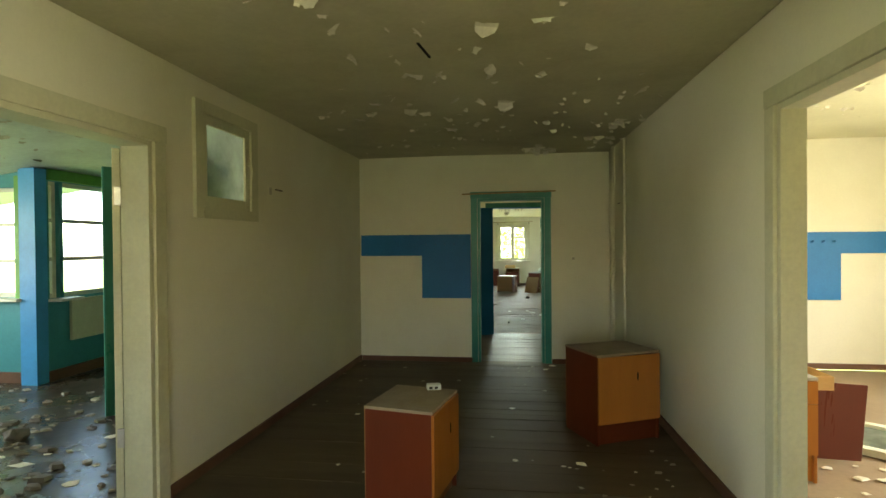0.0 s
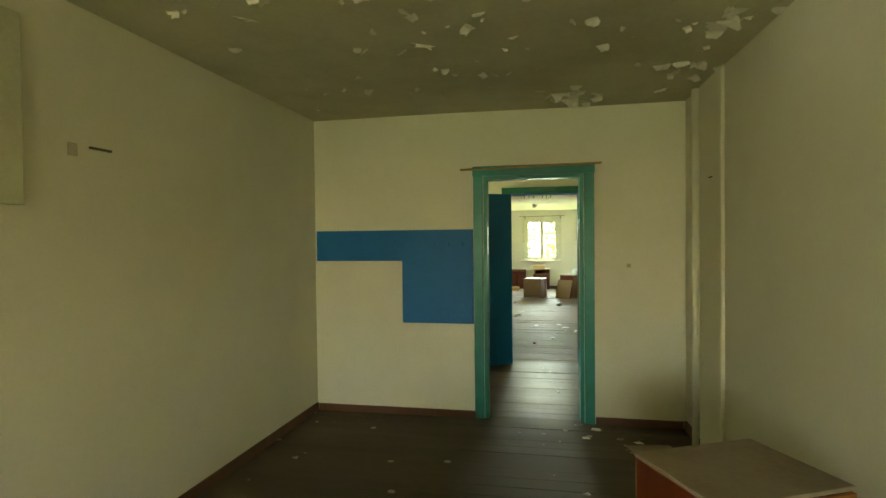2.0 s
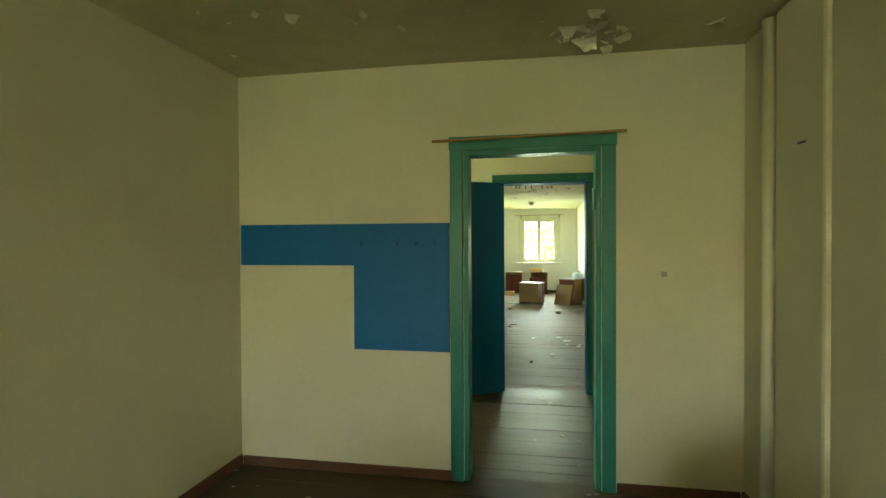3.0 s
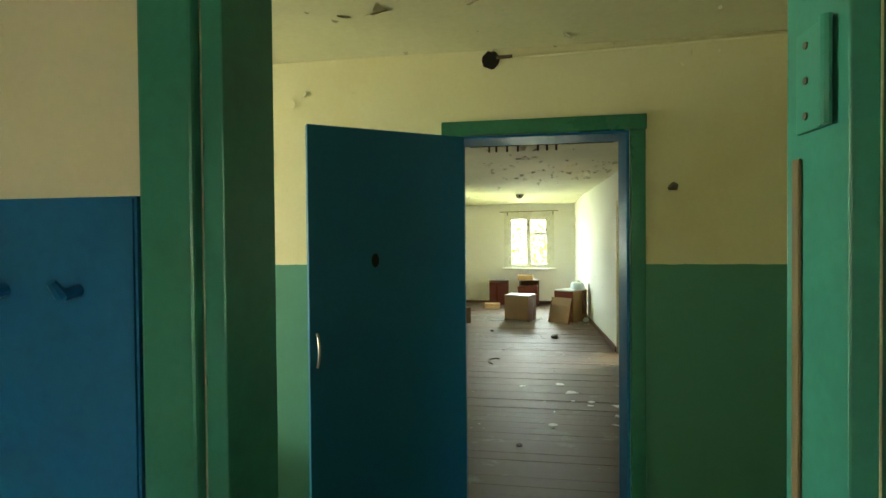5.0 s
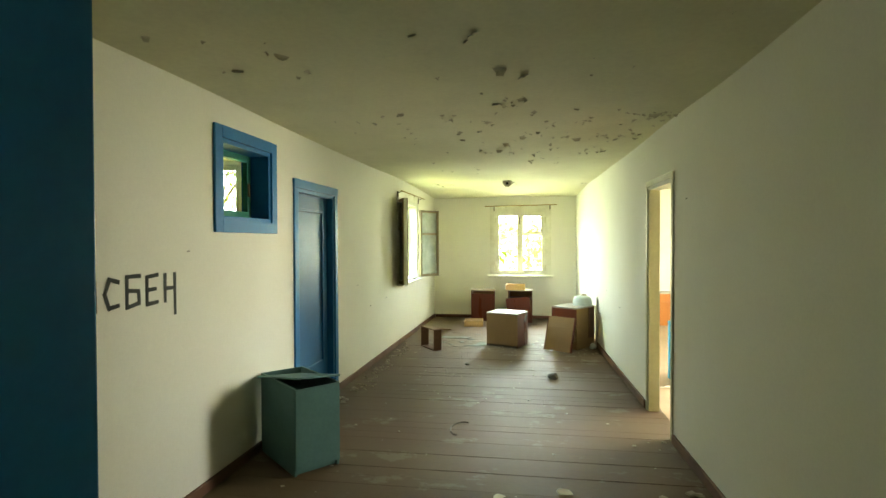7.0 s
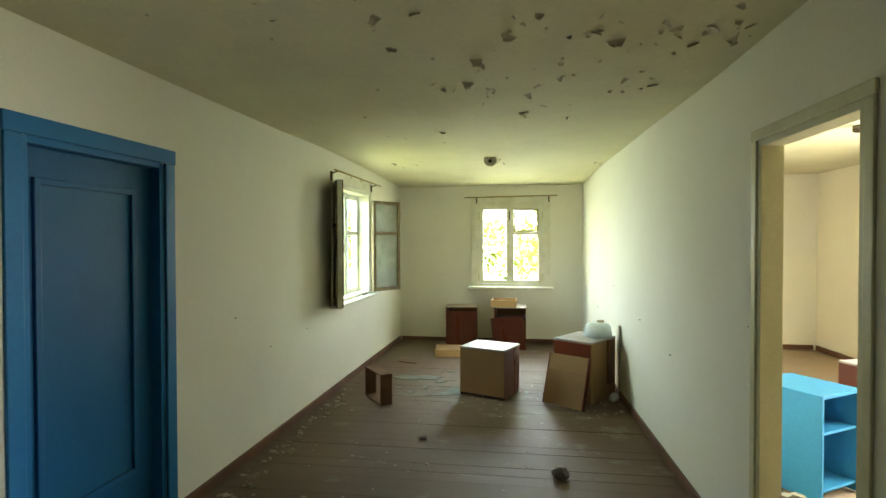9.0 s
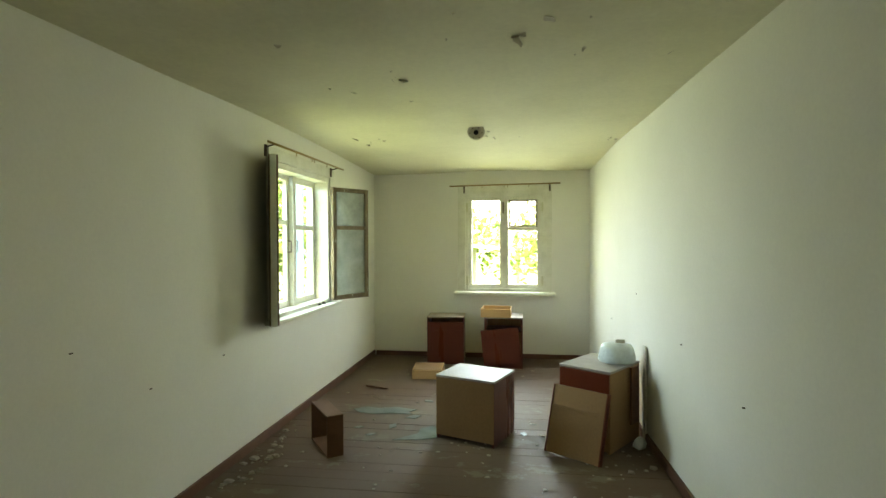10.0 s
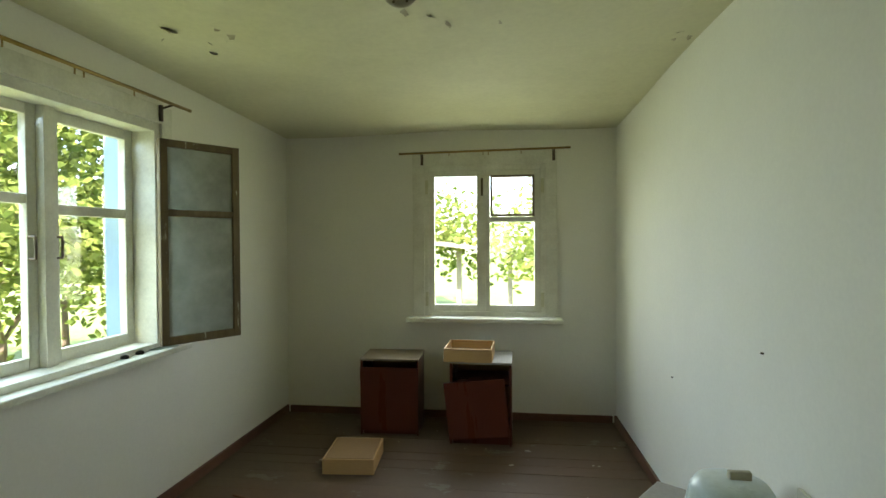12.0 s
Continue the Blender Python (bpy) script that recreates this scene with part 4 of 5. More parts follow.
# blue bookcase beyond the ward doorway
bc = thing("blue_bookcase", "sky-blue painted open shelf unit in the bright ward", "bookcase", pose(4.26, 14.2, 0, 0, 0, 32))
for n_, d in (("side_panel", (-0.2, -0.182, -0.22, 0.22, 0, 0.632)), ("side_panel", (0.182, 0.2, -0.22, 0.22, 0, 0.632)), ("top", (-0.205, 0.205, -0.225, 0.22, 0.632, 0.652)),
              ("shelf", (-0.182, 0.182, -0.2, 0.21, 0.40, 0.418)), ("shelf", (-0.182, 0.182, -0.2, 0.21, 0.05, 0.068)), ("back_panel", (-0.182, 0.182, 0.211, 0.218, 0.0, 0.632))):
    one_box(n_, d, SHELF_BLUE, bc)
cabinet("bedside_cabinet", pose(5.3, 15.1, 0, 0, 0, 20), 0.44, 0.4, 0.6, VENEER_DARK, VENEER_DARK, HARDBOARD, PALE_TOP, "dark red bedside cabinet in the bright ward")
cabinet("bedside_cabinet", pose(4.95, 18.3, 0, 0, 0, 0), 0.44, 0.4, 0.6, VENEER_ORANGE, VENEER_ORANGE, HARDBOARD, PALE_TOP, "orange bedside cabinet in the bright ward")

# east room seen through the hall's side doorway
cabinet("bedside_cabinet", pose(3.92, 3.36, 0, 0, 0, 0), 0.42, 0.42, 0.66, VENEER_ORANGE, VENEER_ORANGE, HARDBOARD, PALE_TOP, "orange bedside cabinet beside the doorway", legs=0.18)
drawer("pulled_out_tray", pose(4.215, 3.42, 0.55), 0.16, 0.3, 0.09, RAW_WOOD, "pale drawer pulled out of a cabinet")
pb = thing("loose_board", "dark red veneered board leaning on a cabinet", "board", pose(4.46, 3.5, 0.0, 0, 5, 8))
one_box("panel", (-0.2, 0.14, -0.008, 0.008, 0.02, 0.54), VENEER_DARK, pb)
wf = thing("window_sash", "white window sash lying on the floor", "window sash", pose(5.2, 3.7, 0.0, 0, 0, -38))
for n_, d in (("rail", (-0.9, 0.9, -0.35, -0.28, 0, 0.05)), ("rail", (-0.9, 0.9, 0.28, 0.35, 0, 0.05)), ("stile", (-0.9, -0.83, -0.28, 0.28, 0, 0.05)), ("stile", (0.83, 0.9, -0.28, 0.28, 0, 0.05))):
    one_box(n_, d, SASH_WHITE, wf)
one_box("pane", (-0.83, 0.83, -0.28, 0.28, 0.02, 0.025), SHARD, wf, bev=0)

# pantry shelving
sh = thing("pantry_shelf", "teal-painted wall shelf with a sloping brace", "shelf")
for z in (1.66, 0.80):
    one_box("shelf_board", (-2.6, 0.1, 9.45, 9.88, z - 0.03, z), TRIM_TEAL if z > 1 else DUSTY_TOP, sh)
    one_box("shelf_edge", (-2.6, 0.1, 9.425, 9.448, z - 0.045, z + 0.004), TRIM_TEAL, sh)
bm = bmesh.new()
box(bm, -0.02, 0.02, -0.02, 0.02, 0, 0.88, 0.003)
part("brace", bm, TRIM_TEAL, sh, m=pose(-0.78, 9.43, 0.0, 0, -14, 0))
cabinet("bedside_cabinet", pose(0.2, 8.02, 0, 0, 0, 10), 0.5, 0.42, 0.6, VENEER_DARK, VENEER_DARK, HARDBOARD, DUSTY_TOP, "dark brown cabinet with a dusty top in the pantry opening")

# ---- lettering on the ward wall ----
STROKES = {
    "Б": [((0.9, 1), (0, 1)), ((0, 1), (0, 0)), ((0, 0.55), (0.8, 0.5)), ((0.8, 0.5), (0.85, 0.1)), ((0.85, 0.1), (0, 0))],
    "Р": [((0, 1), (0, -0.1)), ((0, 1), (0.8, 0.9)), ((0.8, 0.9), (0.75, 0.5)), ((0.75, 0.5), (0, 0.4))],
    "И": [((0, 0.9), (0, 0.1)), ((0, 0.1), (0.3, 0)), ((0.3, 0), (0.8, 0.9)), ((0.8, 0.9), (0.85, 0))],
    "С": [((0.85, 0.85), (0.3, 0.95)), ((0.3, 0.95), (0, 0.5)), ((0, 0.5), (0.25, 0.05)), ((0.25, 0.05), (0.85, 0.1))],
    "Е": [((0.8, 1), (0, 0.95)), ((0, 0.95), (0, 0.02)), ((0, 0.5), (0.65, 0.52)), ((0, 0.02), (0.8, 0.05))],
    "Н": [((0, 1), (0, 0.05)), ((0.8, 1), (0.82, -0.45)), ((0, 0.5), (0.8, 0.5))],
}
word = thing("wall_lettering", "black sprayed handwritten Cyrillic word on the whitewash", "graffiti")
y = 9.88
for i, ch in enumerate("БРИСБЕН"):
    bm = bmesh.new()
    h, w = 0.155, 0.098
    z0 = 1.235 - 0.002 * i
    for (u0, v0), (u1, v1) in STROKES[ch]:
        a, b = Vector((0.4215, y + u0 * w, z0 + v0 * h)), Vector((0.4215, y + u1 * w, z0 + v1 * h))
        d = (b - a).normalized() * 0.008
        n_ = Vector((0, -d.z, d.y)).normalized() * 0.0115
        a, b = a - d, b + d
        f = [bm.verts.new(p) for p in (a + n_, a - n_, b - n_ * 0.85, b + n_ * 0.85)]
        g = bmesh.ops.extrude_face_region(bm, geom=[bm.faces.new(f)])
        for v in [q for q in g["geom"] if isinstance(q, bmesh.types.BMVert)]:
            v.co.x += 0.0012 + 0.0001 * i
    part("letter", bm, PAINT_BLACK, word, m=LEFT_WARD)
    y += 0.138

# ---- ceiling fitting, hole, small wall marks ----
lamp = thing("ceiling_lamp_base", "round grey ceiling lamp housing hanging askew without a bulb", "lamp", pose(2.12, 16.16, 2.452, 128, 0, 0) @ Matrix.Scale(0.86, 4))
bm = bmesh.new()
lathe(bm, [(0.0, 0.012), (0.03, 0.012), (0.034, 0.02), (0.05, 0.024), (0.066, 0.03), (0.078, 0.026), (0.084, 0.012), (0.08, -0.01), (0.062, -0.035), (0.03, -0.05), (0.0, -0.05)], 32)
part("housing", bm, GREY_AND_SHADED, lamp, smooth=True)
bm = bmesh.new()
lathe(bm, [(0.0, 0.034), (0.018, 0.034), (0.023, 0.028), (0.023, 0.0125)], 16)
part("socket", bm, NEAR_BLACK, lamp, "dark bulb socket")
bm = bmesh.new()
rod(bm, (0, -0.02, -0.035), (0, -0.065, -0.052), 0.012, 10)
part("stem", bm, IRON, lamp)
for k in range(6):
    a = k * math.pi / 3
    bm = bmesh.new()
    rod(bm, (0.058 * math.cos(a), 0.058 * math.sin(a), 0.024), (0.058 * math.cos(a), 0.058 * math.sin(a), 0.032), 0.006, 8)
    part("screw", bm, IRON, lamp)

hole = thing("stovepipe_hole", "sooty round hole broken through the lobby wall", "hole")
bm = bmesh.new()
ring = [(0.046 * (1 + 0.18 * noise.noise((i * 0.9, 3, 1)))) for i in range(20)]
vs = [bm.verts.new((2.09 + r * math.cos(i * math.pi / 10), 8.317, 2.485 + r * math.sin(i * math.pi / 10))) for i, r in enumerate(ring)]
bm.faces.new(vs)
g = bmesh.ops.extrude_face_region(bm, geom=bm.faces[:])
for v in [q for q in g["geom"] if isinstance(q, bmesh.types.BMVert)]:
    v.co.y += 0.003
part("soot_mouth", bm, NEAR_BLACK, hole)
bm = bmesh.new()
rod(bm, (2.12, 8.3, 2.49), (2.2, 8.3, 2.492), 0.009)
part("pipe_stub", bm, IRON, hole)
cable = thing("conduit", "thin painted cable along the lobby ceiling edge", "cable")
bm = bmesh.new()
rod(bm, (2.2, 8.305, 2.485), (3.9, 8.305, 2.53), 0.008)
part("cable", bm, DADO, cable)

# ---- peeling paint ----


def flakes(name, spots, z, material, label, seed, lo=0.015, hi=0.06, hang=0.6, m=None):
    """Torn scraps of paint, still held along one edge and curling away from a ceiling: (x, y, spread, number) clusters."""
    rng = random.Random(seed)
    bm = bmesh.new()
    for cx, cy, spread, count in spots:
        for _ in range(count):
            x, y = cx + rng.gauss(0, spread), cy + rng.gauss(0, spread * 0.7)
            r, a = rng.uniform(lo, hi) * (0.45 + 0.9 * rng.random() ** 2), rng.uniform(0, 6.28)
            curl, length, n = rng.uniform(0.25, hang), r * rng.uniform(0.5, 1.7), rng.randint(3, 5)
            ca, sa, up = math.cos(a), math.sin(a), z(x, y) - 0.0015
            rows = []
            for k in range(4):
                f = k / 3
                ang = f * curl * 1.3
                u = length * (math.sin(ang) / 1.3 / curl)
                drop = length * ((1 - math.cos(ang)) / 1.3 / curl) + 0.001 * k
                half = r * (1 - 0.75 * f * f * rng.uniform(0.4, 1.2))
                row = []
                for i in range(n + 1):
                    v = half * (2 * i / n - 1) + r * rng.uniform(-0.16, 0.16)
                    uu = u + length * rng.uniform(-0.14, 0.14) * (1 if k in (0, 3) else 0.3)
                    row.append(bm.verts.new((x + uu * ca - v * sa, y + uu * sa + v * ca, up - max(0, drop) - (0.15 * abs(v) * f))))
                rows.append(row)
            for p, q in zip(rows, rows[1:]):
                for i in range(n):
                    bm.faces.new((p[i], p[i + 1], q[i + 1], q[i]))
    return tagged(part(name, bm, material, None, "", m), label, "peeling paint", kind="stuff")


HALL_SPOTS = [(1.6, 2.2, 0.25, 8), (2.6, 2.1, 0.2, 6), (1.5, 3.3, 0.3, 9), (2.3, 3.0, 0.35, 12), (2.9, 3.6, 0.3, 9), (0.9, 3.9, 0.2, 9), (1.9, 4.2, 0.4, 19), (2.7, 4.6, 0.35, 16),
              (1.3, 5.2, 0.35, 9), (2.2, 5.3, 0.4, 12), (2.6, 5.95, 0.13, 22), (3.2, 5.4, 0.15, 16), (1.2, 1.6, 0.3, 8), (3.25, 4.6, 0.1, 12)]
HALL_LARGE = [(x, y, 0.03, n) for x, y, n in ((2.45, 2.31, 2), (1.3, 2.66, 2), (1.08, 3.28, 1), (1.61, 3.04, 2), (0.63, 4.02, 3), (0.5, 5.9, 1), (2.12, 3.01, 2), (2.68, 4.2, 2), (1.33, 4.67, 2), (1.51, 4.79, 1), (1.79, 5.13, 2),
              (1.92, 5.26, 2), (2.56, 5.83, 3), (2.53, 5.99, 2), (2.64, 6.14, 2), (3.2, 5.94, 2), (3.28, 5.14, 1), (0.66, 4.52, 2), (2.24, 3.8, 1), (1.93, 3.72, 1))]
WARD_SPOTS = [(2.3, 12.2, 0.3, 18), (2.9, 12.4, 0.3, 22), (3.3, 12.2, 0.12, 18), (1.9, 12.9, 0.4, 18), (2.6, 13.1, 0.35, 16), (1.3, 12.2, 0.4, 12), (2.4, 14.2, 0.35, 10), (1.5, 14.9, 0.4, 8),
              (1.15, 16.6, 0.12, 7), (2.3, 16.4, 0.2, 5), (3.3, 16.9, 0.04, 3), (2.2, 10.9, 0.5, 12), (1.0, 10.6, 0.3, 8), (2.25, 11.7, 0.13, 14), (3.3, 12.95, 0.1, 12), (2.75, 12.85, 0.2, 12), (2.2, 13.6, 0.16, 14), (2.9, 13.6, 0.25, 16)]
flakes("peeling_paint_hall", HALL_SPOTS, lambda x, y: 2.63 + 0.012 * noise.noise((x * 0.7, y * 0.7, 2.63)), FLAKE, "curled off-white paint scraps hanging from the hall ceiling", 4, 0.02, 0.062, 1.2)
flakes("peeling_paint_hall_large", HALL_LARGE, lambda x, y: 2.63 + 0.012 * noise.noise((x * 0.7, y * 0.7, 2.63)), FLAKE, "large curled paint scraps hanging from the hall ceiling", 5, 0.035, 0.062, 1.3)
# ward scraps are ceiling paint, coloured darker for the shade below them
flakes("peeling_paint_ward", WARD_SPOTS, lambda x, y: 2.5 + 0.03 * noise.noise((x * 0.7, y * 0.7, 2.5)) - (0.06 * ((y - 16) / 2.85) ** 2 if y > 16 else 0) + 0.001, GREY_AND_SHADED, "curled paint scraps under the ward ceiling, shade put into their colour", 8, 0.014, 0.038, 1.0)
flakes("peeling_paint_lobby", [(1.7, 7.6, 0.5, 14), (2.6, 7.8, 0.5, 14), (0.7, 8.0, 0.2, 10), (2.2, 8.2, 0.3, 8)], lambda x, y: 2.54, GREY_AND_SHADED, "small paint scraps on the lobby ceiling", 12, 0.015, 0.05, 1.0)
flakes("peeling_paint_east", [(4.6, 3.5, 0.5, 40), (5.6, 4.6, 0.6, 30)], lambda x, y: 2.7, FLAKE, "hanging paint scraps in the east room", 13, 0.02, 0.06, 0.9)
flakes("peeling_paint_veranda", [(-1.5, 3.6, 0.6, 40), (-3.2, 3.8, 0.6, 30)], lambda x, y: 2.8 + 0.14 * x, GREY_AND_SHADED, "hanging paint scraps under the veranda boards", 14, 0.02, 0.07, 0.8)

WALL_UP = Matrix(((1, 0, 0, 0), (0, 0, 1, 8.319), (0, 1, 0, 0), (0, 0, 0, 1)))
flakes("blistered_paint", [(0.6, 2.2, 0.14, 16), (0.9, 2.35, 0.15, 10), (0.55, 1.85, 0.12, 8), (1.4, 2.38, 0.12, 4), (3.05, 2.42, 0.1, 3)], lambda x, y: 0.0, DADO, "blistered paint curling off the lobby wall", 15, 0.008, 0.022, 0.45, WALL_UP)
EAST_UP = RIGHT_WARD @ Matrix(((0, 0, 1, 3.499), (1, 0, 0, 0), (0, 1, 0, 0), (0, 0, 0, 1)))
flakes("cracked_plaster", [(13.2, 2.25, 0.08, 5), (13.17, 1.2, 0.02, 5), (13.17, 0.9, 0.02, 5), (12.3, 2.3, 0.1, 4)], lambda x, y: 0.0, WHITEWASH_WARD, "cracked plaster round the ward door frame", 16, 0.006, 0.018, 0.6, EAST_UP)

# ---- litter ----
def litter(name, spots, material, label, seed, lo, hi, thick=0.5, z=0.004):
    rng = random.Random(seed)
    bm = bmesh.new()
    for cx, cy, sx, sy, count in spots:
        for _ in range(count):
            x, y = cx + rng.uniform(-sx, sx), cy + rng.uniform(-sy, sy)
            r, a = rng.uniform(lo, hi) * rng.random() ** 0.5, rng.uniform(0, 6.28)
            n = rng.randint(4, 6)
            lowr, top = [], []
            for i in range(n):
                ang, rr = a + 2 * math.pi * i / n, r * rng.uniform(0.5, 1.2)
                p = (x + rr * math.cos(ang) * 1.3, y + rr * math.sin(ang))
                lowr.append(bm.verts.new((*p, z)))
                top.append(bm.verts.new((x + (p[0] - x) * 0.75, y + (p[1] - y) * 0.75, z + r * thick * rng.uniform(0.5, 1.1))))
            bm.faces.new(top)
            for i in range(n):
                bm.faces.new((lowr[i], lowr[(i + 1) % n], top[(i + 1) % n], top[i]))
    return tagged(part(name, bm, material), label, "litter", kind="stuff")


litter("floor_litter_hall", [(2.3, 4.0, 1.1, 2.0, 40), (3.0, 2.9, 0.4, 0.5, 16), (2.6, 6.0, 0.5, 0.25, 14), (0.8, 5, 0.5, 1.2, 14)], LEAVES_DEBRIS, "pale plaster crumbs on the hall floor", 21, 0.012, 0.03, 0.25)
litter("floor_flakes_hall", [(2.7, 6.05, 0.35, 0.2, 4), (2.9, 2.9, 0.4, 0.4, 7), (1.6, 3.9, 0.8, 0.9, 7)], FLAKE, "fallen off-white paint scraps on the floor", 22, 0.03, 0.06, 0.15)
litter("floor_litter_lobby", [(2.2, 7.4, 1.2, 0.9, 30)], LEAVES_DEBRIS, "plaster crumbs on the lobby floor", 23, 0.01, 0.03, 0.3)
litter("floor_litter_ward", [(2.0, 11.5, 1.3, 2.5, 70), (1.6, 15.5, 0.9, 1.5, 70), (2.6, 15.6, 0.6, 0.8, 60), (2.2, 17.6, 1.1, 0.8, 25)], LEAVES_DEBRIS, "small plaster and glass crumbs on ward floor", 24, 0.006, 0.022, 0.35)
litter("floor_litter_ward_edge", [(0.66, 14.6, 0.1, 1.3, 110), (0.60, 12.6, 0.06, 0.8, 12), (3.3, 10.8, 0.12, 1.5, 16), (3.3, 15.9, 0.1, 0.5, 20)], LEAVES_DEBRIS, "pale plaster lumps along the ward wall", 25, 0.012, 0.04, 0.5)
litter("floor_flakes_ward", [(2.8, 10.4, 0.4, 0.4, 8), (2.6, 11.0, 0.5, 0.4, 6)], FLAKE, "fallen paint scraps on the ward floor", 26, 0.03, 0.07, 0.12)
litter("floor_litter_east", [(4.6, 3.0, 0.6, 0.7, 40)], FLAKE, "white plaster scraps on the east room floor", 27, 0.02, 0.06, 0.2)
litter("floor_litter_east_ward", [(4.6, 13.4, 0.8, 0.8, 40)], FLAKE, "white plaster scraps on the bright floor", 28, 0.02, 0.06, 0.2)
litter("rubble_veranda", [(-1.2, 2.8, 1.2, 1.0, 130), (-2.2, 4.0, 0.8, 0.6, 60)], LEAVES_DEBRIS, "plaster rubble and glass on the veranda floor", 29, 0.015, 0.06, 0.35)
litter("rubble_veranda_dark", [(-1.2, 2.8, 1.2, 1.0, 120)], MORTAR, "dark sodden rubble on the veranda floor", 30, 0.02, 0.09, 0.4)
litter("glass_veranda", [(-1.0, 2.7, 1.0, 0.8, 40)], FLAKE, "pale flat shards on the veranda floor", 31, 0.03, 0.1, 0.06)


def shard(name, outline, at, label):
    bm = bmesh.new()
    f = bm.faces.new([bm.verts.new((x, y, 0.006)) for x, y in outline])
    g = bmesh.ops.extrude_face_region(bm, geom=[f])
    for v in [q for q in g["geom"] if isinstance(q, bmesh.types.BMVert)]:
        v.co.z += 0.004
    t = part(name, bm, SHARD, None, m=at)
    return tagged(t, label, "glass shard", "broken window glass")


shard("glass_shard", [(-0.28, 0.02), (-0.18, 0.1), (-0.05, 0.07), (0.1, 0.12), (0.3, 0.06), (0.24, 0.0), (0.27, -0.06), (0.1, -0.05), (-0.06, -0.09), (-0.2, -0.06)], pose(1.25, 16.42, 0, 0, 0, 0), "large greenish broken window pane on the floor")
shard("glass_shard", [(-0.2, -0.16), (-0.02, -0.02), (0.0, 0.1), (0.1, 0.16), (0.16, 0.02), (0.14, -0.1), (0.02, -0.14)], pose(1.68, 15.93, 0, 0, 0, 5), "jagged greenish broken glass beside the cabinet")
for i, (x, y, a, s) in enumerate(((1.55, 16.3, 20, 0.35), (1.42, 16.05, 70, 0.3), (1.62, 16.75, 140, 0.28), (1.3, 15.85, 200, 0.22), (1.8, 16.45, 30, 0.2), (2.5, 16.0, 80, 0.22), (1.15, 16.0, 10, 0.2))):
    shard("glass_shard", [(-0.2, -0.05), (0.05, 0.12), (0.22, 0.0), (0.02, -0.14)], pose(x, y, 0, 0, 0, a) @ Matrix.Diagonal((s, s, 1, 1)), "small broken glass splinter on the floor")
shard("glass_shard", [(-0.1, -0.03), (0.06, 0.06), (0.12, -0.02), (0.0, -0.06)], pose(0.52, 17.0, 0.914, 0, 0, 50), "broken glass lying on the window sill")


def lump(name, at, r, material, label, cat, squash=0.7):
    bm = bmesh.new()
    bmesh.ops.create_icosphere(bm, subdivisions=2, radius=r)
    for v in bm.verts:
        v.co *= 1 + 0.45 * noise.noise(v.co * (1.4 / r) + Vector(at))
        v.co.z = max(-r * 0.5, v.co.z * squash)
    tagged(part(name, bm, material, None, m=pose(at[0], at[1], at[2] + r * 0.5)), label, cat)


lump("mortar_chunk", (2.69, 14.07, 0), 0.055, MORTAR, "dark lump of broken mortar on the floor", "rubble", 0.8)
lump("mortar_chunk", (1.66, 14.6, 0), 0.028, MORTAR, "small dark lump on the floor", "rubble")
lump("mortar_chunk", (2.2, 9.6, 0), 0.025, MORTAR, "small dark lump on the floor", "rubble")
lump("mortar_chunk", (-1.6, 3.25, 0), 0.09, MORTAR, "dark lump of rubble on the veranda", "rubble")
lump("mortar_chunk", (0.53, 16.75, 0.914), 0.022, NEAR_BLACK, "dark stone on the window sill", "stone", 0.5)
lump("mortar_chunk", (0.53, 16.86, 0.914), 0.024, NEAR_BLACK, "dark stone on the window sill", "stone", 0.5)
lump("crumpled_paper", (3.36, 15.86, 0), 0.05, ENAMEL, "crumpled white paper beside the leaning plank", "paper", 1.1)
crack = thing("ceiling_crack", "dark torn slit in the hall ceiling paint", "crack")
one_box("slit", (-0.008, 0.008, -0.12, 0.12, -0.004, 0.004), NEAR_BLACK, crack, m=pose(1.76, 2.62, 2.626, 0, 0, -8))
lump("ceiling_fixture", (5.25, 15.35, 2.49), 0.06, IRON, "small dark ceiling fixture in the bright ward", "lamp", 0.6)
plug = thing("white_socket", "small white plastic wall socket lying on the cabinet", "socket", pose(1.76, 2.88, 0.6, 0, 0, 14))
one_box("housing", (-0.045, 0.045, -0.03, 0.03, 0, 0.034), ENAMEL, plug, bev=0.008)
for x in (-0.02, 0.014):
    one_box("slot", (x - 0.01, x + 0.01, -0.0315, -0.0295, 0.008, 0.024), NEAR_BLACK, plug, bev=0.001)
stick = thing("wood_stick", "dark thin stick lying on the floor", "stick", pose(1.0, 17.15, 0.004, 0, 0, -18))
one_box("stick", (-0.13, 0.13, -0.009, 0.009, 0, 0.012), DARK_WOOD, stick)
wire = thing("bent_wire", "dark bent wire lying on the floor", "wire")
bm = bmesh.new()
pts = [(1.86 + 0.1 * math.cos(a), 12.35 + 0.16 * math.sin(a), 0.009) for a in [1.2 + 0.35 * i for i in range(10)]]
for a, b in zip(pts, pts[1:]):
    rod(bm, a, b, 0.008, 6)
part("wire", bm, IRON, wire)
flat = thing("loose_plywood", "thin brown board lying on the hall floor", "board", pose(3.1, 5.75, 0.003, 0, 0, 12))
one_box("panel", (-0.16, 0.16, -0.11, 0.11, 0, 0.01), DUSTY_TOP, flat)


# small marks on walls
def mark(name, dims, material, label, m=None):
    tagged(one_box(name, dims, material, bev=0.002, m=m), label, "wall mark")


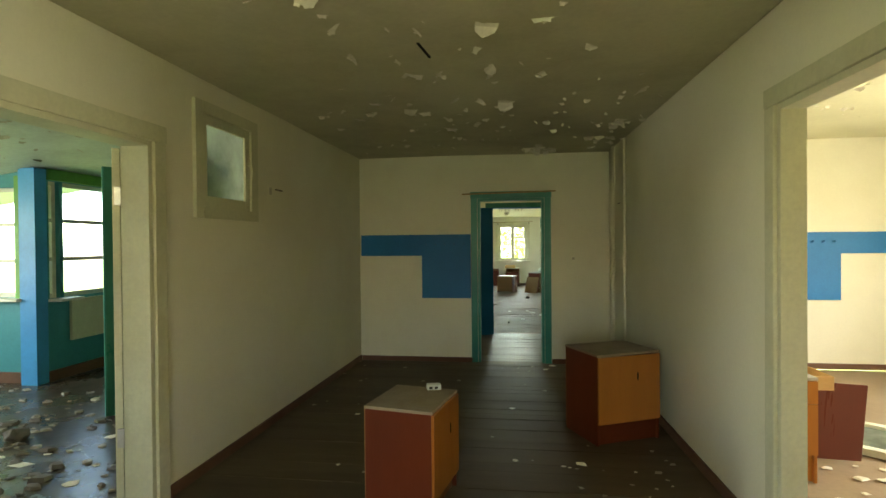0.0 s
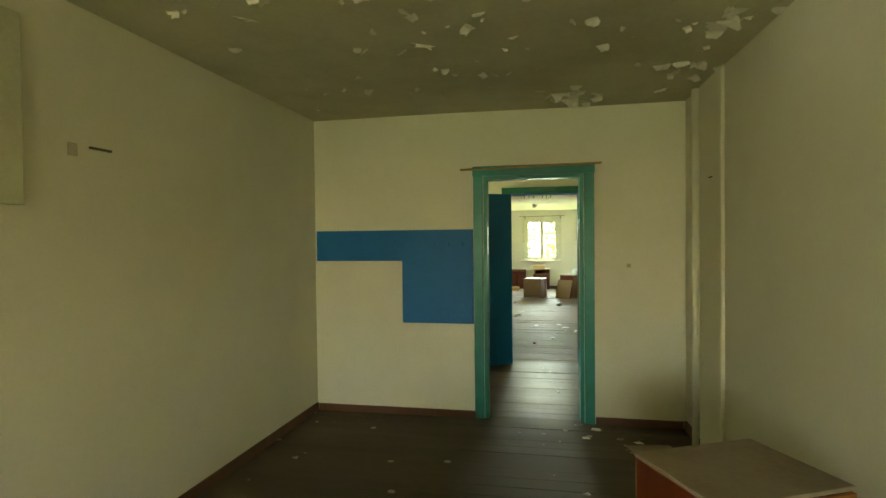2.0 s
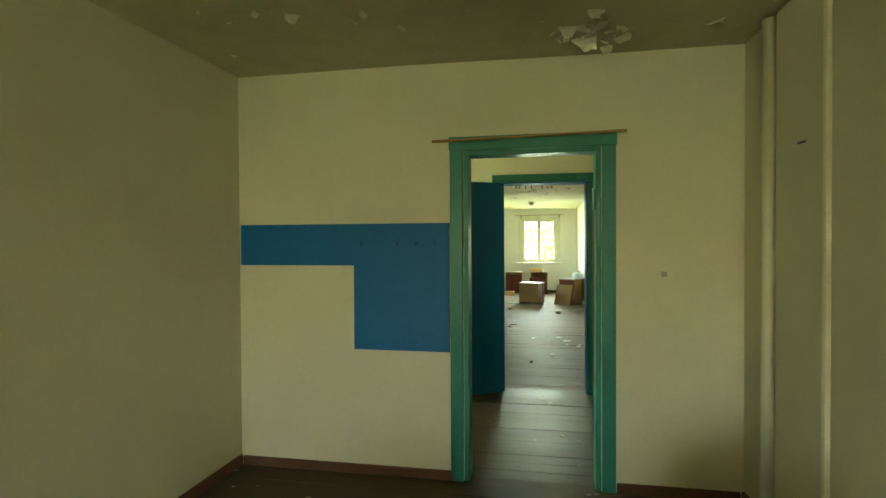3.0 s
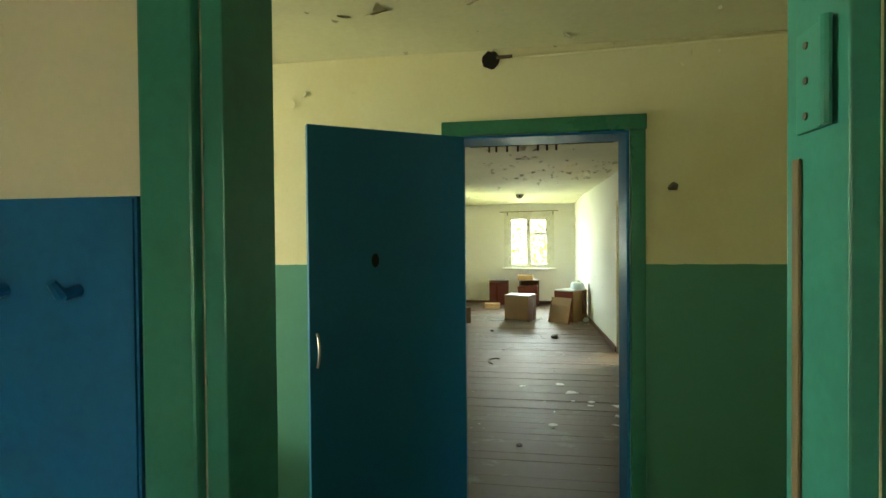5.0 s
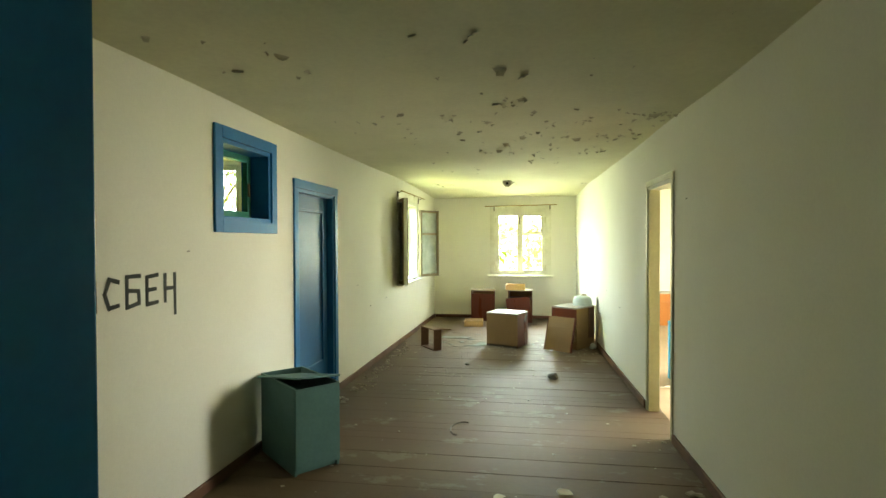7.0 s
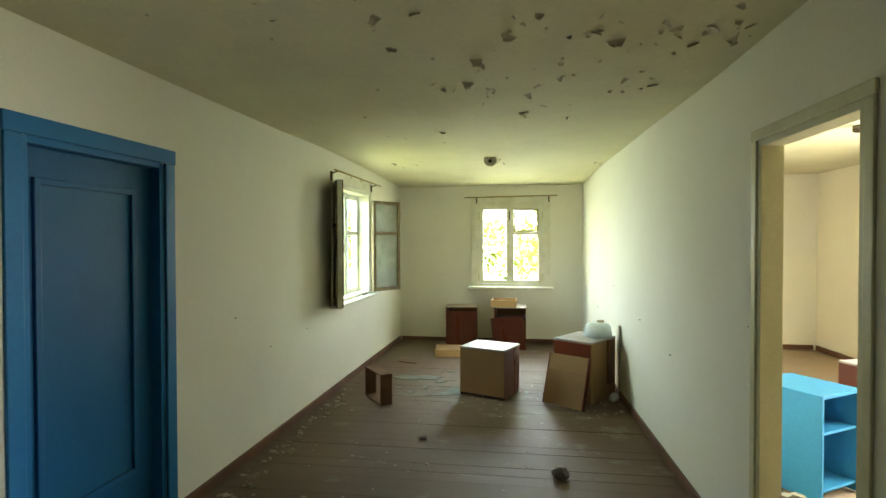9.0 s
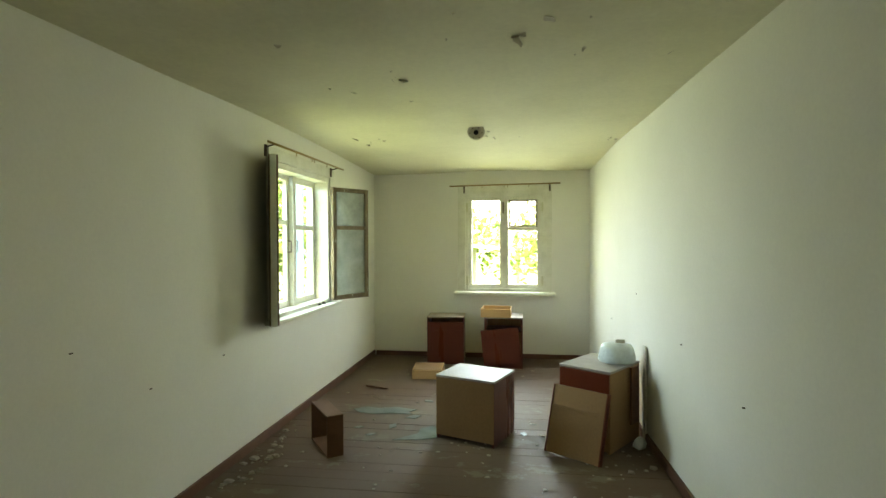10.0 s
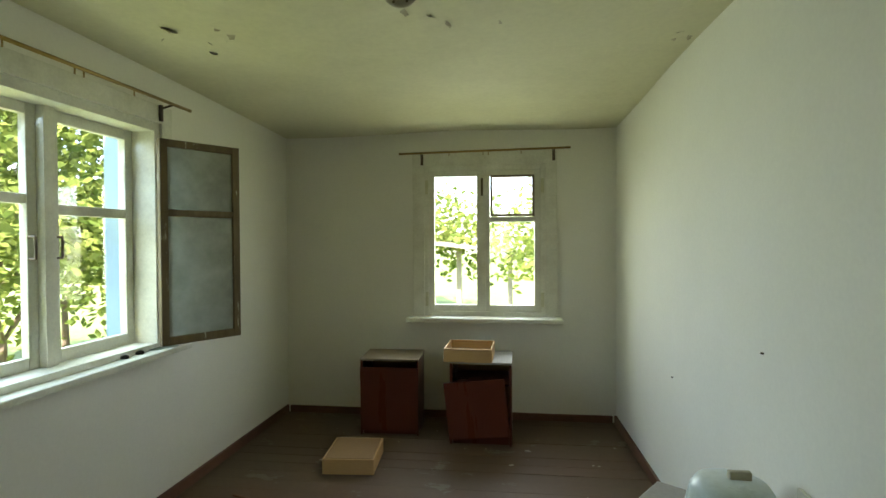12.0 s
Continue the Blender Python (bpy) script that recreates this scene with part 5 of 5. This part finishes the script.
mark("wall_nail", (0.2, 0.214, 3.93, 4.05, 1.985, 1.997), IRON, "bent nail in the hall wall", LEFT_HALL)
mark("plaster_scar", (0.2, 0.203, 3.82, 3.87, 1.94, 2.0), GREY_AND_SHADED, "grey scar in the whitewash", LEFT_HALL)
mark("wall_nail", (3.0, 3.03, 6.27, 6.288, 1.3, 1.33), GREY_AND_SHADED, "grey nail head in the end wall")
mark("wall_nail", (3.455, 3.47, 5.55, 5.6, 1.935, 1.943), IRON, "bent nail in the pilaster", RIGHT_HALL)
lump("wall_socket_hole", (2.97, 8.312, 1.80), 0.024, MORTAR, "broken fitting hole in the lobby wall", "hole", 1.0)
for yy, zz in ((14.35, 0.78), (16.3, 1.1), (17.3, 0.75), (15.2, 0.9), (12.0, 1.85)):
    mark("wall_nail", (3.49, 3.502, yy, yy + 0.01, zz, zz + 0.007), IRON, "nail head in the ward wall", RIGHT_WARD)
for yy, zz in ((14.4, 0.75), (15.1, 0.78), (13.9, 1.05), (10.9, 1.5)):
    mark("wall_nail", (0.418, 0.428, yy, yy + 0.016, zz, zz + 0.006), IRON, "nail head in the ward wall", LEFT_WARD)
for xx in (2.06, 2.1, 2.16, 2.22, 2.33, 2.38, 2.43):
    bm = bmesh.new()
    rod(bm, (xx, 8.59, 2.09), (xx, 8.585, 2.06), 0.006, 6)
    tagged(part("curtain_hook", bm, IRON), "dark hook hanging under the door head", "hook", "hooks over the lobby door")
rail = thing("curtain_wire", "thin wire with hooks under the door head", "wire")
bm = bmesh.new()
rod(bm, (1.95, 8.59, 2.095), (2.74, 8.59, 2.095), 0.004, 6)
part("wire", bm, IRON, rail)


# ---- garden ----
def tree(name, at, height, spread, seed, label, leaves=5200, size=0.085):
    rng = random.Random(seed)
    t = thing(name, label, "tree", pose(*at))
    bm = bmesh.new()
    tips = []

    def limb(p, d, length, r, depth):
        for _ in range(3):
            q = p + d * (length / 3)
            rod(bm, p, q, r, 7, r * 0.82)
            p, r = q, r * 0.82
            d = (d + Vector((rng.gauss(0, 0.13), rng.gauss(0, 0.13), 0.04))).normalized()
        if depth == 0:
            tips.append(p)
            return
        for _ in range(3 if depth > 1 else 4):
            nd = (d + Vector((rng.gauss(0, 0.6), rng.gauss(0, 0.6), rng.gauss(0.05, 0.3)))).normalized()
            limb(p, nd, length * rng.uniform(0.55, 0.8), r * 0.62, depth - 1)
        tips.append(p)
    limb(Vector((0, 0, 0)), Vector((0, 0, 1)), height * 0.36, height * 0.018, 3)
    part("trunk", bm, BARK, t)
    vs, fs = [], []
    for _ in range(leaves):
        c = rng.choice(tips) + Vector((rng.gauss(0, spread), rng.gauss(0, spread), rng.gauss(-0.1, spread * 0.7)))
        a = Vector((rng.gauss(0, 1), rng.gauss(0, 1), rng.gauss(0, 0.6))).normalized()
        b = a.cross(Vector((rng.gauss(0, 1), rng.gauss(0, 1), rng.gauss(0, 1)))).normalized()
        s = size * rng.uniform(0.6, 1.3)
        k = len(vs)
        vs += [c - a * s, c + b * s * 0.55, c + a * s, c - b * s * 0.55]
        fs.append((k, k + 1, k + 2, k + 3))
    me = bpy.data.meshes.new("crown")
    me.from_pydata(vs, [], fs)
    me.materials.append(LEAF)
    ob = new("crown", me)
    ob.parent = t


tree("garden_tree", (-4.6, 18.6, -0.6), 6.5, 0.45, 1, "sunlit leafy garden tree outside the side window", 3600)
tree("garden_tree", (-6.5, 21.5, -0.6), 8.5, 0.55, 2, "tall leafy garden tree with pale limbs", 4200, 0.1)
tree("garden_tree", (-3.6, 22.5, -0.6), 5.5, 0.45, 3, "bushy sunlit garden tree", 3200)
tree("garden_tree", (-9.5, 17.0, -0.6), 9.0, 0.6, 4, "broad leafy tree farther off in the garden", 4500, 0.12)
tree("garden_tree", (4.0, 26.5, -0.6), 3.6, 0.45, 5, "sunlit leafy tree beyond the end window", 2300)
tree("garden_tree", (1.0, 31.0, -0.6), 3.9, 0.55, 6, "leafy tree farther beyond the end window", 1800, 0.11)
tree("garden_tree", (-3.4, 20.6, -0.6), 3.6, 0.4, 7, "low leafy shrub close to the building", 2600, 0.08)
tree("garden_tree", (-13.0, 9.0, -0.6), 9.0, 0.6, 9, "leafy tree beyond the veranda", 6000, 0.13)
tree("garden_tree", (-5.6, 16.6, -0.6), 3.4, 0.42, 11, "low sunlit shrub under the side window", 2600, 0.08)

tree("garden_tree", (-2.3, 18.6, -0.6), 3.3, 0.36, 21, "leafy shrub just outside the side window", 4200, 0.055)
tree("garden_tree", (-3.3, 19.3, -0.6), 4.4, 0.42, 22, "sunlit young tree outside the side window", 4200, 0.06)
tree("garden_tree", (-1.6, 20.4, -0.6), 3.4, 0.36, 23, "leafy shrub beyond the corner of the building", 3600, 0.055)
shed = thing("garden_shed", "weathered lean-to shed beyond the end window", "shed", pose(1.2, 28.5, -0.6, 0, 0, -8))
for x in (-1.4, 0.0, 1.4):
    one_box("post", (x - 0.06, x + 0.06, -0.06, 0.06, 0, 1.9), SHED_WOOD, shed)
one_box("roof", (-1.8, 1.8, -0.9, 1.2, 0, 0.06), SHED_WOOD, shed, m=pose(0, 0, 1.95, 0, 6, 0))
shutter = thing("outer_shutter", "pale blue painted shutter outside the side window", "shutter", pose(0.20, 17.16, 0.9, 0, 0, 180))
one_box("panel", (0, 0.1, -0.015, 0.015, 0, 1.4), FACADE, shutter)

# ---- floor boards ----


def plank_floor(name, x0, x1, y0, y1, width, material, label, seed, tilt=0.25):
    """Boards laid across the room, each a little out of level, with open joints over a dark bed."""
    rng = random.Random(seed)
    bm = bmesh.new()
    box(bm, x0, x1, y0, y1, -0.15, -0.006)
    fl = tagged(part(name, bm, SUBFLOOR), label, "floor", kind="structure")
    n = int(round((y1 - y0) / width))
    w = (y1 - y0) / n
    shapes = []
    for s in range(5):
        bm = bmesh.new()
        box(bm, x0, x1, 0.0003 + 0.0005 * rng.random(), w - 0.0003 - 0.0006 * rng.random(), -0.0055, 0, 0.0)
        top = [e for e in bm.edges if all(v.co.z > -0.003 for v in e.verts) and abs(e.verts[0].co.y - e.verts[1].co.y) < 1e-6]
        bmesh.ops.bevel(bm, geom=top, offset=0.0005, segments=1, affect="EDGES")
        bmesh.ops.recalc_face_normals(bm, faces=bm.faces[:])
        me = bpy.data.meshes.new("plank")
        bm.to_mesh(me)
        bm.free()
        me.materials.append(material)
        shapes.append(me)
    for i in range(n):
        ob = new("plank", rng.choice(shapes))
        ob.parent = fl
        ob.matrix_basis = pose(0, y0 + i * w, -0.0015 * rng.random(), rng.gauss(0, tilt), rng.gauss(0, 0.02), 0)


plank_floor("floor_hall", 0.03, 3.62, -3.0, 6.36, 0.13, PLANK_HALL, "dark brown worn plank floor in the hall", 51)
plank_floor("floor_lobby", 0.30, 4.6, 6.36, 8.44, 0.13, PLANK_LOBBY, "worn shiny brown plank floor in the lobby", 52)
plank_floor("floor_ward", 0.22, 3.61, 8.44, 18.73, 0.13, PLANK_WARD, "reddish brown worn plank floor, dusty and scuffed", 53, 0.05)
